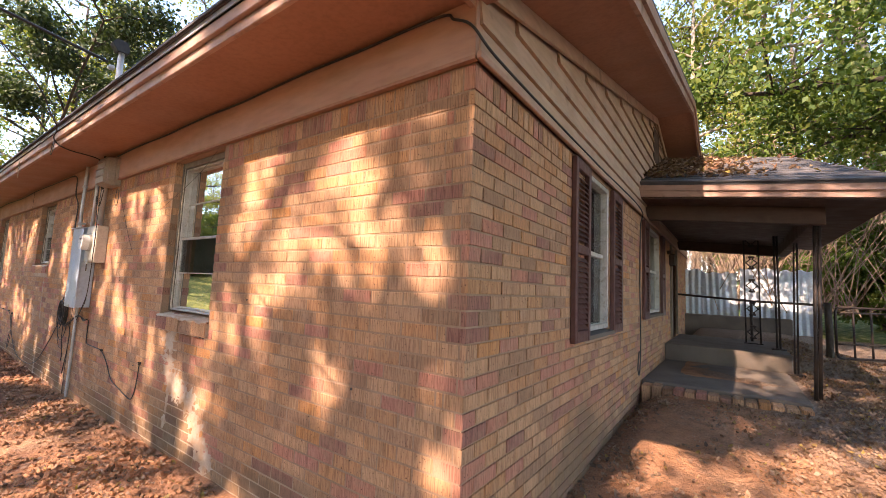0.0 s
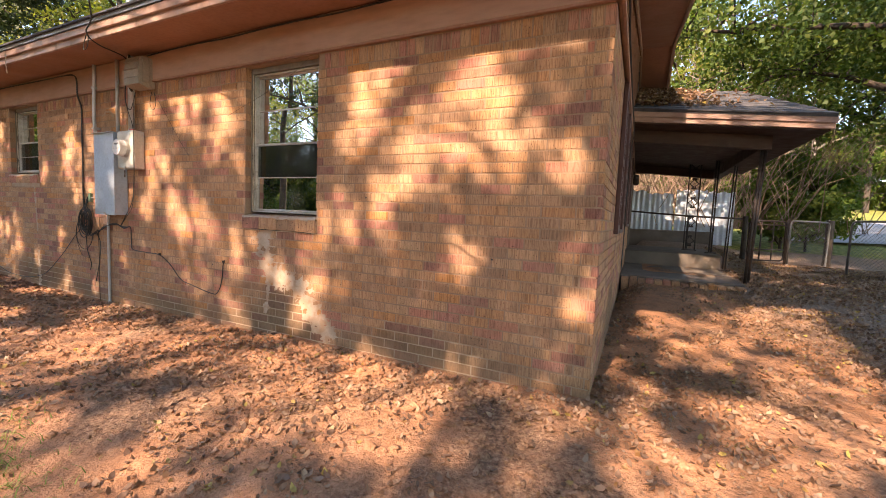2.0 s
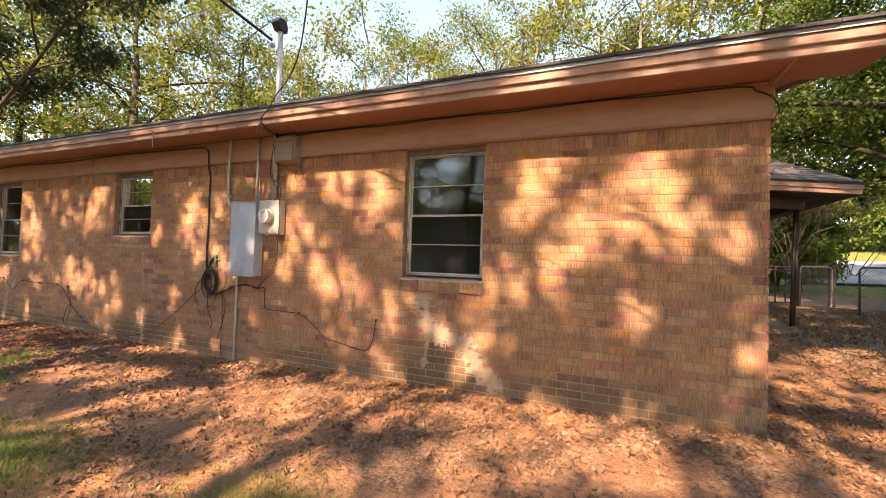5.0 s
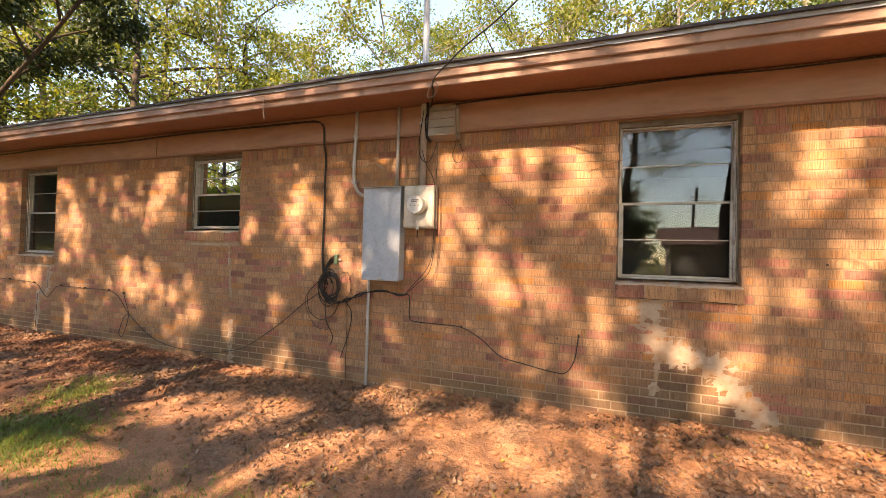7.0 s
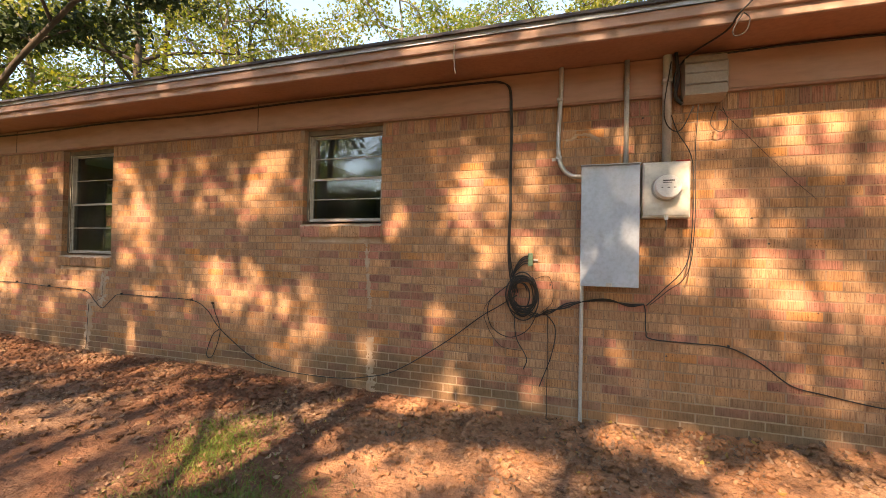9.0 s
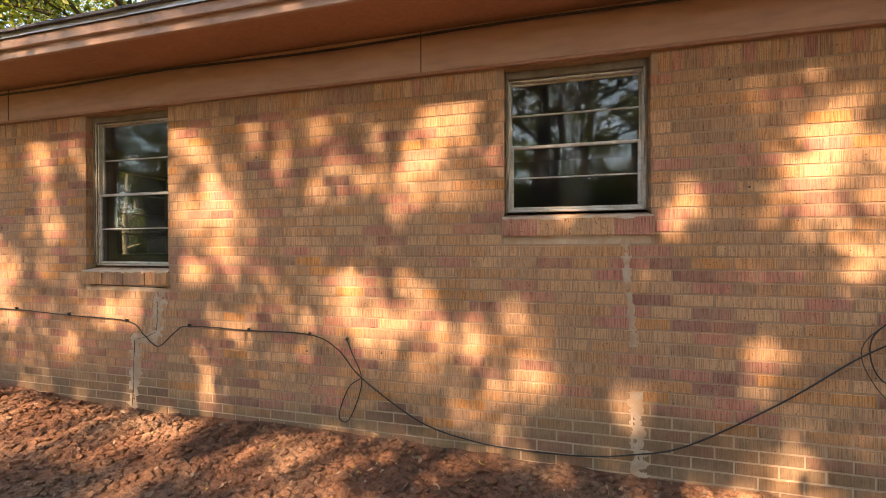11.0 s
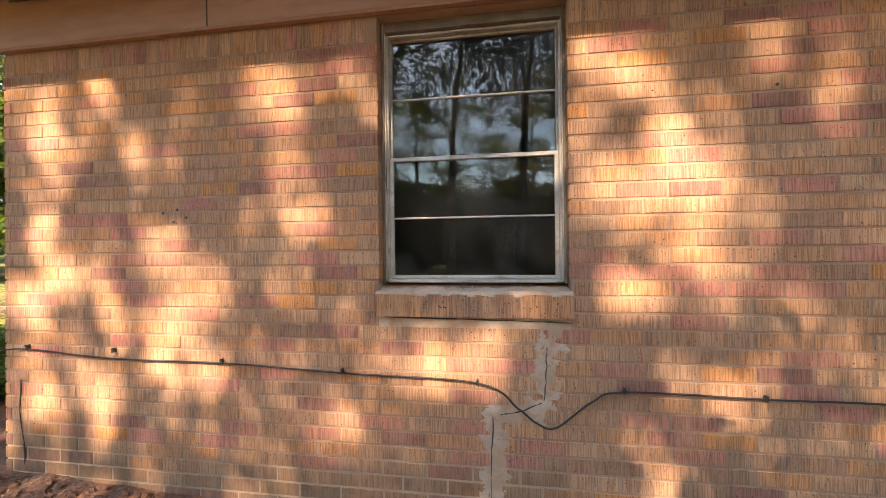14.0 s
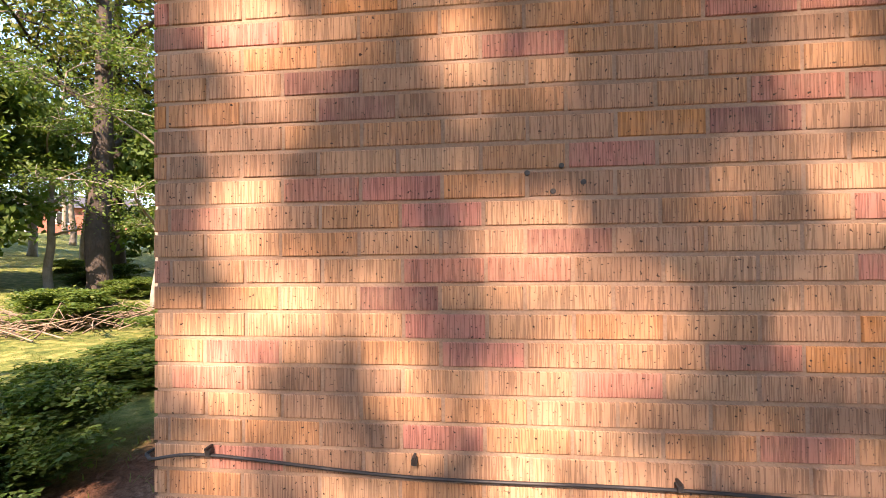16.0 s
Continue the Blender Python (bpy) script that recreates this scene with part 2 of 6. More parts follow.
def leaf_material(name, tones, through_light=0.35, spec=0.35):
    k = Mat(name)
    c = k.ramp(k.geo.outputs["Random Per Island"], tones)
    c = k.mix(k.grey(k.noise(0.7, 2), 0.35, 0.65, 0.0, 0.35), c, tones[-1][1])
    k.done(c, 0.55, 0.0, spec)
    tr = k.t.nodes.new("ShaderNodeBsdfTranslucent")
    k.link(k.mix(1.0, c, (1.0, 1.0, 0.45), "MULTIPLY"), tr.inputs[0])
    mx = k.t.nodes.new("ShaderNodeMixShader")
    mx.inputs[0].default_value = through_light
    k.link(k.b.outputs[0], mx.inputs[1])
    k.link(tr.outputs[0], mx.inputs[2])
    k.link(mx.outputs[0], k.t.nodes["Material Output"].inputs[0])
    return k.m


M["leaf_yellow"] = leaf_material("yellow_green_leaf", [(0.0, (0.12, 0.165, 0.03)), (0.4, (0.165, 0.195, 0.036)), (0.75, (0.27, 0.255, 0.05)), (1.0, (0.14, 0.175, 0.036))], 0.5)
M["leaf_green"] = leaf_material("green_leaf", [(0.0, (0.07, 0.13, 0.03)), (0.5, (0.115, 0.18, 0.036)), (0.85, (0.19, 0.23, 0.048)), (1.0, (0.095, 0.155, 0.034))], 0.5)
# on the overhanging crown this dark tone stands in for shade
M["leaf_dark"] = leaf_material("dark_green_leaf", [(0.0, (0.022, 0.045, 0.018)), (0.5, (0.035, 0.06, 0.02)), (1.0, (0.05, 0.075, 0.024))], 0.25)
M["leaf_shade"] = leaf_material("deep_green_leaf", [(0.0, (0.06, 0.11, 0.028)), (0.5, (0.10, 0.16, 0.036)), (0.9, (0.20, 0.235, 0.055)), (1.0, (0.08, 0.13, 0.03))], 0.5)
M["grass"] = leaf_material("grass_blade", [(0.0, (0.08, 0.15, 0.025)), (0.7, (0.14, 0.21, 0.035)), (1.0, (0.24, 0.22, 0.07))], 0.3)
M["litter"] = leaf_material("dry_leaf", [(0.0, (0.10, 0.06, 0.04)), (0.3, (0.18, 0.105, 0.065)), (0.55, (0.27, 0.16, 0.10)), (0.8, (0.34, 0.235, 0.155)), (0.92, (0.22, 0.10, 0.05)), (0.97, (0.40, 0.30, 0.07)), (1.0, (0.16, 0.10, 0.07))], 0.1, 0.25)


def ground_material():
    """Red clay with a thin cover of trodden litter and patches of worn grass."""
    k = Mat("red_clay")
    clay = k.mix(k.grey(k.noise(1.1, 6), 0.35, 0.68), (0.37, 0.18, 0.092), (0.445, 0.24, 0.14))
    clay = k.mix(k.grey(k.noise(9, 6), 0.42, 0.7, 0, 0.8), clay, (0.26, 0.13, 0.07))
    litter = k.ramp(k.noise(46, 3), [(0.3, (0.10, 0.06, 0.04)), (0.5, (0.21, 0.125, 0.08)), (0.7, (0.31, 0.205, 0.13))])
    sep = k.t.nodes.new("ShaderNodeSeparateXYZ")
    k.link(k.geo.outputs["Position"], sep.inputs[0])
    # darker, freshly dug soil heaped along the western half of the wall, with the shade there put into its colour
    dug = k.math("ADD", k.math("MULTIPLY", k.math("SUBTRACT", -7.3, sep.outputs[0]), 0.8), k.math("SUBTRACT", k.noise(1.3, 5), 0.5))
    clay = k.mix(k.grey(dug, -0.1, 0.3, 0.0, 0.85), clay, k.mix(k.grey(k.noise(24, 5), 0.35, 0.65), (0.095, 0.048, 0.031), (0.185, 0.088, 0.054)))
    c = k.mix(k.grey(k.noise(0.75, 7, rough=0.65), 0.48, 0.61), clay, litter)
    # grey-brown mat of old leaves towards the gate
    mat = k.math("ADD", k.math("MULTIPLY", k.math("SUBTRACT", k.math("ADD", sep.outputs[0], k.math("MULTIPLY", sep.outputs[1], 0.35)), 1.7), 0.6), k.math("SUBTRACT", k.noise(1.2, 6), 0.5))
    c = k.mix(k.grey(mat, -0.1, 0.35, 0.0, 0.85), c, k.ramp(k.noise(40, 4), [(0.3, (0.09, 0.068, 0.052)), (0.5, (0.20, 0.155, 0.12)), (0.72, (0.34, 0.27, 0.21))]))
    # lawn further out than the trodden strip round the house
    out = k.math("MAXIMUM", k.math("SUBTRACT", -15.2, sep.outputs[0]), k.math("SUBTRACT", -8.0, sep.outputs[1]))
    out = k.math("MAXIMUM", out, k.math("SUBTRACT", sep.outputs[1], 13.0))
    lawn = k.math("ADD", k.math("MULTIPLY", out, 0.6), k.math("SUBTRACT", k.noise(0.8, 5), 0.45))
    green = k.ramp(k.noise(7, 5), [(0.3, (0.07, 0.10, 0.025)), (0.5, (0.16, 0.18, 0.045)), (0.7, (0.33, 0.29, 0.10))])
    c = k.mix(k.grey(lawn, 0.1, 0.35), c, green)
    c = k.mix(0.6, c, k.ramp(k.noise(70, 5, rough=0.7), [(0.32, (0.45, 0.42, 0.40)), (0.5, (1, 1, 1)), (0.7, (1.25, 1.22, 1.2))]), "MULTIPLY")
    k.bump(k.noise(18, 6), 0.9, 0.04)
    k.bump(k.noise(120, 4), 0.8, 0.012)
    return k.done(c, 0.97, 0.0, 0.15)


M["ground"] = ground_material()


def glass_material():
    """Old window glass: see-through, mirror-like by its Fresnel gloss, with a film of dust."""
    k = Mat("dusty_glass")
    t, out = k.t, k.t.nodes["Material Output"]
    clear, gloss, dust = (t.nodes.new("ShaderNodeBsdf" + n) for n in ("Transparent", "Glossy", "Diffuse"))
    clear.inputs[0].default_value = (0.75, 0.78, 0.76, 1)
    gloss.inputs["Roughness"].default_value = 0.004
    dust.inputs[0].default_value = (0.55, 0.53, 0.5, 1)
    fr = t.nodes.new("ShaderNodeFresnel")
    fr.inputs[0].default_value = 1.58
    a, b = t.nodes.new("ShaderNodeMixShader"), t.nodes.new("ShaderNodeMixShader")
    k.link(fr.outputs[0], a.inputs[0])
    k.link(clear.outputs[0], a.inputs[1])
    k.link(gloss.outputs[0], a.inputs[2])
    k.link(k.grey(k.noise(5, 6), 0.45, 0.8, 0.006, 0.07), b.inputs[0])
    k.link(a.outputs[0], b.inputs[1])
    k.link(dust.outputs[0], b.inputs[2])
    k.link(b.outputs[0], out.inputs[0])
    return k.m


M["glass"] = glass_material()


# ---- mesh helpers ----
def mesh_object(name, verts, faces, material, parent=None, label="", smooth=False):
    me = bpy.data.meshes.new(name)
    me.from_pydata(verts, [], faces)
    if smooth:
        me.polygons.foreach_set("use_smooth", [True] * len(me.polygons))
    me.materials.append(M[material])
    ob = new(name, me)
    ob.parent = parent
    if label:
        ob["label"] = label
    return ob


def part(name, bm, material, parent=None, label="", smooth=False):
    me = bpy.data.meshes.new(name)
    bmesh.ops.recalc_face_normals(bm, faces=bm.faces)
    bm.to_mesh(me)
    bm.free()
    if smooth:
        me.polygons.foreach_set("use_smooth", [True] * len(me.polygons))
    me.materials.append(M[material])
    ob = new(name, me)
    ob.parent = parent
    if label:
        ob["label"] = label
    return ob


def empty(name, label, category, group="", kind="", at=(0, 0, 0)):
    ob = tagged(new(name), label, category, group, kind)
    ob.location = at
    ob.empty_display_size = 0.1
    return ob


def box(bm, x0, x1, y0, y1, z0, z1, bevel=0.0):
    m = Matrix.LocRotScale(((x0 + x1) / 2, (y0 + y1) / 2, (z0 + z1) / 2), None, (abs(x1 - x0), abs(y1 - y0), abs(z1 - z0)))
    geo = bmesh.ops.create_cube(bm, size=1, matrix=m)
    if bevel:
        vs = set(geo["verts"])
        bmesh.ops.bevel(bm, geom=[e for e in bm.edges if e.verts[0] in vs and e.verts[1] in vs], offset=bevel, segments=1, affect="EDGES")
    return bm


def boxes(*items, bevel=0.0):
    bm = bmesh.new()
    for i in items:
        box(bm, *i, bevel=bevel)
    return bm


def tube_data(points, radii, sides=8, close=True):
    """Vertices and faces of a tube along points."""
    pts = [Vector(p) for p in points]
    if isinstance(radii, (int, float)):
        radii = [radii] * len(pts)
    verts, faces, up = [], [], None
    for i, p in enumerate(pts):
        d = (pts[min(i + 1, len(pts) - 1)] - pts[max(i - 1, 0)]).normalized()
        if up is None:
            up = d.orthogonal().normalized()
        up = (up - d * up.dot(d)).normalized() if (up - d * up.dot(d)).length > 1e-6 else d.orthogonal().normalized()
        side = d.cross(up)
        for s in range(sides):
            a = 2 * math.pi * s / sides
            verts.append(tuple(p + (up * math.cos(a) + side * math.sin(a)) * radii[i]))
    for i in range(len(pts) - 1):
        for s in range(sides):
            a, b = i * sides + s, i * sides + (s + 1) % sides
            faces.append((a, b, b + sides, a + sides))
    if close:
        faces.append(tuple(range(sides - 1, -1, -1)))
        faces.append(tuple(range(len(verts) - sides, len(verts))))
    return verts, faces


def tube(name, points, radius, material, parent=None, label="", sides=8):
    v, f = tube_data(points, radius, sides)
    return mesh_object(name, v, f, material, parent, label, True)


def curve(points, steps=6):
    """Catmull-Rom points through the given ones."""
    p = [Vector(q) for q in points]
    p = [2 * p[0] - p[1]] + p + [2 * p[-1] - p[-2]]
    out = []
    for i in range(1, len(p) - 2):
        for s in range(steps):
            t = s / steps
            a, b, c, d = p[i - 1:i + 3]
            out.append(0.5 * (2 * b + (c - a) * t + (2 * a - 5 * b + 4 * c - d) * t * t + (3 * b - a - 3 * c + d) * t ** 3))
    return out + [p[-2]]


def prism(profile, axis, lo, hi):
    """A bmesh of a closed profile drawn out along an axis: profile in (y, z) for x, in (x, z) for y, in (x, y) for z."""
    bm = bmesh.new()
    put = {"x": lambda a, b, c: (c, a, b), "y": lambda a, b, c: (a, c, b), "z": lambda a, b, c: (a, b, c)}[axis]
    n = len(profile)
    v0 = [bm.verts.new(put(a, b, lo)) for a, b in profile]
    v1 = [bm.verts.new(put(a, b, hi)) for a, b in profile]
    bm.faces.new(v0)
    bm.faces.new(v1[::-1])
    for i in range(n):
        bm.faces.new((v0[i], v0[(i + 1) % n], v1[(i + 1) % n], v1[i]))
    return bm


# ---- ground ----
WALL_Y, FRONT_X, WEST_X, BACK_Y = 1.40, -0.955, -14.04, 11.6
FRIEZE, SOFFIT, EAVE_Y, RAKE_X = 2.40, 2.66, 0.93, -0.45
RIDGE_Y, RIDGE_Z = 6.5, 4.18


def smooth(a, b, x):
    t = min(max((x - a) / (b - a), 0.0), 1.0)
    return t * t * (3 - 2 * t)


def ground_z(x, y):
    """Height of the ground: a bank of dug clay along the house, rising towards the back of the porch."""
    z = -0.06
    foot = np.interp(x, (-20, -14, -11.4, -9, -7.8, -6.1, -4.5, -2.5, -0.96, 1), (0.1, 0.17, 0.07, 0.06, 0.03, 0.0, 0.06, 0.10, 0.11, 0.1))
    z += (foot + 0.06) * smooth(-0.9, 1.25, y)
    z += 0.34 * smooth(1.4, 6.5, y) * smooth(-1.2, -0.6, x)
    z += 0.33 * smooth(7.6, 10.4, y) * smooth(-1.2, -0.6, x) * (1 - smooth(0.7, 2.0, x))
    z += 0.10 * smooth(-14.2, -17, x) * smooth(0, 3, y) + 2.9 * smooth(-17, -45, x)
    z += 1.35 * smooth(10, 26, y) * smooth(0, 2, x) + 3.2 * smooth(28, 70, y)
    n = noise.noise(Vector((x * 0.9, y * 0.9, 0.3))) * 0.035 + noise.noise(Vector((x * 3.1, y * 3.1, 2.0))) * 0.018
    lump = max(noise.noise(Vector((x * 7.0, y * 7.0, 5.0))), 0) * 0.03
    near = smooth(-1.6, 0.9, y) * (1 - smooth(1.6, 2.6, y)) * smooth(-14.5, -13, x)
    return z + n + lump * (0.35 + 0.9 * near * (1 - smooth(-4, -1, x)))


def build_ground():
    xs = np.concatenate([np.linspace(-900, -60, 8)[:-1], np.linspace(-60, -18, 22)[:-1], np.arange(-18, 4, 0.09), np.linspace(4, 30, 50), np.linspace(60, 900, 8)])
    ys = np.concatenate([np.linspace(-900, -30, 8)[:-1], np.linspace(-30, -4.5, 18)[:-1], np.arange(-4.5, 3.2, 0.07), np.linspace(3.2, 14, 70), np.linspace(15, 60, 40), np.linspace(90, 900, 8)])
    verts = [(float(x), float(y), ground_z(float(x), float(y)) if abs(x) < 80 and abs(y) < 80 else (5.2 if y > 60 else 1.0)) for y in ys for x in xs]
    n = len(xs)
    faces = [(j * n + i, j * n + i + 1, (j + 1) * n + i + 1, (j + 1) * n + i) for j in range(len(ys) - 1) for i in range(n - 1)]
    ob = mesh_object("ground", verts, faces, "ground", smooth=True)
    tagged(ob, "red clay yard with dry leaves and thin grass", "ground", kind="structure")


build_ground()

# ---- house: walls ----
WINDOWS = [(-3.92, -3.10, 1.13), (-8.60, -7.80, 1.517), (-11.97, -11.14, 1.165)]  # x0, x1, sill height; all reach the frieze
FRONT_OPENINGS = [(3.06, 3.78, 1.13, 2.36), (5.75, 6.95, 1.20, 2.36), (8.25, 9.15, 0.72, 2.36)]  # y0, y1, z0, z1


def split(lo, hi, holes):
    out, at = [], lo
    for a, b in sorted(holes):
        if a > at:
            out.append((at, a))
        at = max(at, b)
    if at < hi:
        out.append((at, hi))
    return out


def wall_boxes():
    south, east = [], []
    back = WALL_Y + 0.0032
    for a, b in split(WEST_X + 0.008, FRONT_X - 0.008, [(w[0] - 0.005, w[1] + 0.005) for w in WINDOWS]):
        south.append((a, b, back, 1.62, -0.6, 2.66))
    for a, b, s in WINDOWS:
        a, b = a - 0.005, b + 0.005
        south.append((a, b, back, 1.62, -0.6, s - 0.16))
        south.append((a, b, back, 1.62, FRIEZE - 0.02, 2.66))
    for a, b in split(1.62, BACK_Y, [(o[0], o[1]) for o in FRONT_OPENINGS]):
        east.append((FRONT_X - 0.22, FRONT_X - 0.008, a, b, -0.6, 2.66))
    for a, b, s, h in FRONT_OPENINGS:
        east.append((FRONT_X - 0.22, FRONT_X - 0.008, a, b, -0.6, s - 0.06))
        east.append((FRONT_X - 0.22, FRONT_X - 0.008, a, b, h, 2.66))
    return south, east


south, east = wall_boxes()
wall_south = tagged(part("wall_south", boxes(*south), "mortar"), "long tan brick house wall with raked face bricks", "wall", kind="structure")
wall_east = tagged(part("wall_east", boxes(*east), "mortar"), "shaded tan brick gable wall beside the porch", "wall", kind="structure")
WEST_OPENING = (3.02, 3.82, 1.2, 2.36)  # y0, y1, z0, z1
y0, y1, z0, z1 = WEST_OPENING
tagged(part("wall_west", boxes(*[(WEST_X + 0.008, WEST_X + 0.22, a, b, c, d) for a, b, c, d in ((1.62, y0, -0.6, 2.66), (y1, BACK_Y, -0.6, 2.66), (y0, y1, -0.6, z0), (y0, y1, z1, 2.66))]), "mortar"), "brick end wall of the house", "wall", kind="structure")
# rear wall, floor, ceiling and partitions added so that the rooms stay dark
tagged(part("wall_north", boxes((WEST_X + 0.008, FRONT_X - 0.008, BACK_Y, BACK_Y + 0.2, -0.6, 2.66)), "mortar"), "rear brick wall of the house", "wall", kind="structure")
tagged(part("floor", boxes((WEST_X + 0.22, FRONT_X - 0.22, 1.62, BACK_Y, 0.35, 0.45)), "room"), "plain floor inside the house", "floor", kind="structure")
tagged(part("ceiling", boxes((WEST_X + 0.22, FRONT_X - 0.22, 1.62, BACK_Y, 2.60, 2.65)), "room"), "plain ceiling inside the house", "ceiling", kind="structure")
rooms = [(x, x + 0.1, 1.62, BACK_Y, 0.45, 2.60) for x in (-9.9, -6.9, -4.7)] + [(WEST_X + 0.22, FRONT_X - 0.22, 5.2, 5.3, 0.45, 2.60)]
for i, r in enumerate(rooms):
    tagged(part("wall_inside", boxes(r), "room"), "plain painted partition added inside the house", "wall", kind="structure")

# ---- eaves and roof ----
SLOPE = (RIDGE_Z - 2.78) / (RIDGE_Y - EAVE_Y)
tagged(part("frieze_board", boxes((WEST_X - 0.01, FRONT_X + 0.012, WALL_Y - 0.028, WALL_Y + 0.03, FRIEZE, SOFFIT), bevel=0.004), "trim"),
       "tan painted frieze board under the eave", "trim", kind="structure")
for x in (-9.12, -12.81):
    tagged(part("frieze_joint", boxes((x, x + 0.006, WALL_Y - 0.031, WALL_Y - 0.024, FRIEZE + 0.002, SOFFIT - 0.002)), "old_wire"),
           "dark open joint between frieze boards", "trim", kind="structure")
tagged(part("frieze_strip", boxes((WEST_X - 0.01, FRONT_X + 0.014, WALL_Y - 0.034, WALL_Y - 0.006, FRIEZE - 0.018, FRIEZE - 0.002)), "soffit"),
       "thin brown strip under the frieze board", "trim", kind="structure")
tagged(part("soffit_south", prism([(EAVE_Y, 2.625), (WALL_Y + 0.05, SOFFIT + 0.012), (WALL_Y + 0.05, SOFFIT + 0.03), (EAVE_Y, 2.645)], "x", WEST_X - 0.45, RAKE_X - 0.02), "soffit"),
       "brown painted soffit under the long eave", "soffit", kind="structure")
fascia = empty("eave_fascia", "weathered tan fascia boards along the roof edge", "fascia", kind="structure")
part("board", boxes((WEST_X - 0.46, RAKE_X, EAVE_Y - 0.022, EAVE_Y + 0.004, 2.615, 2.735), bevel=0.004), "fascia", fascia)
part("upper_board", boxes((WEST_X - 0.46, RAKE_X, EAVE_Y - 0.048, EAVE_Y - 0.0225, 2.672, 2.738), bevel=0.004), "fascia", fascia)
part("drip_edge", prism([(EAVE_Y - 0.062, 2.735), (EAVE_Y - 0.057, 2.735), (EAVE_Y - 0.057, 2.772), (EAVE_Y + 0.2, 2.795), (EAVE_Y + 0.2, 2.80), (EAVE_Y - 0.062, 2.776)], "x", WEST_X - 0.47, RAKE_X + 0.015), "drip", fascia, "grey metal drip edge")
roof = empty("roof", "dark asphalt shingle roof of the long house", "roof", kind="structure")
for name, sgn in (("south_slope", -1), ("north_slope", 1)):
    ye = RIDGE_Y + sgn * (RIDGE_Y - EAVE_Y + 0.075)
    ze = 2.78 - 0.075 * SLOPE
    part(name, prism([(RIDGE_Y, RIDGE_Z), (ye, ze), (ye, ze + 0.028), (RIDGE_Y, RIDGE_Z + 0.03)], "x", WEST_X - 0.47, RAKE_X + 0.02), "shingle", roof)
# shingle butts along the edge, each with its own sag
for i, x in enumerate(np.arange(WEST_X - 0.47, RAKE_X - 0.3, 0.305)):
    y, z, s = EAVE_Y - 0.085, 2.775, rnd.uniform(-0.004, 0.004)
    part("shingle", prism([(y + s, z - 0.012 + s), (y + 0.22, z + 0.052), (y + 0.22, z + 0.062), (y + s, z + 0.004 + s)], "x", float(x), float(x) + 0.30), "shingle", roof)
# raised gable end: sloped soffit, barge boards
for sgn in (-1, 1):
    yw = RIDGE_Y + sgn * (RIDGE_Y - EAVE_Y)
    tagged(part("soffit_rake", prism([(yw, 2.66), (RIDGE_Y, RIDGE_Z - 0.12), (RIDGE_Y, RIDGE_Z - 0.10), (yw, 2.68)], "x", FRONT_X - 0.02, RAKE_X - 0.026), "soffit"),
           "brown painted soffit under the gable overhang", "soffit", kind="structure")
    tagged(part("barge_board", prism([(yw, 2.615), (RIDGE_Y, RIDGE_Z - 0.17), (RIDGE_Y, RIDGE_Z - 0.005), (yw, 2.775)], "x", RAKE_X - 0.025, RAKE_X), "fascia"),
           "tan barge board on the gable edge", "trim", kind="structure")
    tagged(part("barge_trim", prism([(yw, 2.69), (RIDGE_Y, RIDGE_Z - 0.085), (RIDGE_Y, RIDGE_Z - 0.003), (yw, 2.777)], "x", RAKE_X + 0.001, RAKE_X + 0.022), "fascia"),
           "tan moulding on the barge board", "trim", kind="structure")
tagged(part("eave_return", prism([(EAVE_Y, 2.62), (WALL_Y, 2.62), (WALL_Y, 2.66 + SLOPE * 0.47), (EAVE_Y, 2.74)], "x", FRONT_X - 0.02, FRONT_X + 0.004), "trim"),
       "boxed tan eave return at the corner", "trim", kind="structure")
gable = empty("gable_wall", "tan lap siding on the gable above the brick", "siding", kind="structure")
RAKE_RISE = (RIDGE_Z - 0.12 - 2.66) / (RIDGE_Y - EAVE_Y)
z = FRIEZE
while z < RIDGE_Z - 0.25:
    zt = z + 0.16
    y0 = max(WALL_Y, EAVE_Y + (zt - 2.66) / RAKE_RISE + 0.02)
    part("siding_board", prism([(FRONT_X - 0.03, z), (FRONT_X + 0.030, z), (FRONT_X + 0.008, zt), (FRONT_X - 0.03, zt)], "y", y0, 2 * RIDGE_Y - y0), "siding", gable)
    z += 0.152
zc = 2.66 + (WALL_Y - EAVE_Y) * RAKE_RISE
part("backing", prism([(WALL_Y, FRIEZE), (2 * RIDGE_Y - WALL_Y, FRIEZE), (2 * RIDGE_Y - WALL_Y, zc), (RIDGE_Y, RIDGE_Z - 0.11), (WALL_Y, zc)], "x", FRONT_X - 0.12, FRONT_X + 0.004), "siding", gable)
for sgn in (-1, 1):
    part("rake_trim", prism([(RIDGE_Y + sgn * (RIDGE_Y - WALL_Y), zc - 0.10), (RIDGE_Y, RIDGE_Z - 0.22), (RIDGE_Y, RIDGE_Z - 0.122), (RIDGE_Y + sgn * (RIDGE_Y - WALL_Y), zc - 0.002)], "x", FRONT_X + 0.0305, FRONT_X + 0.048), "siding", gable)
part("vent", boxes((FRONT_X + 0.0, FRONT_X + 0.03, 6.25, 6.75, 3.35, 3.85), bevel=0.006), "wood", gable, "dark louvred gable vent")
part("corner_strip", boxes((FRONT_X + 0.02, FRONT_X + 0.042, WALL_Y - 0.03, BACK_Y, FRIEZE - 0.02, FRIEZE + 0.012), bevel=0.003), "trim", gable)
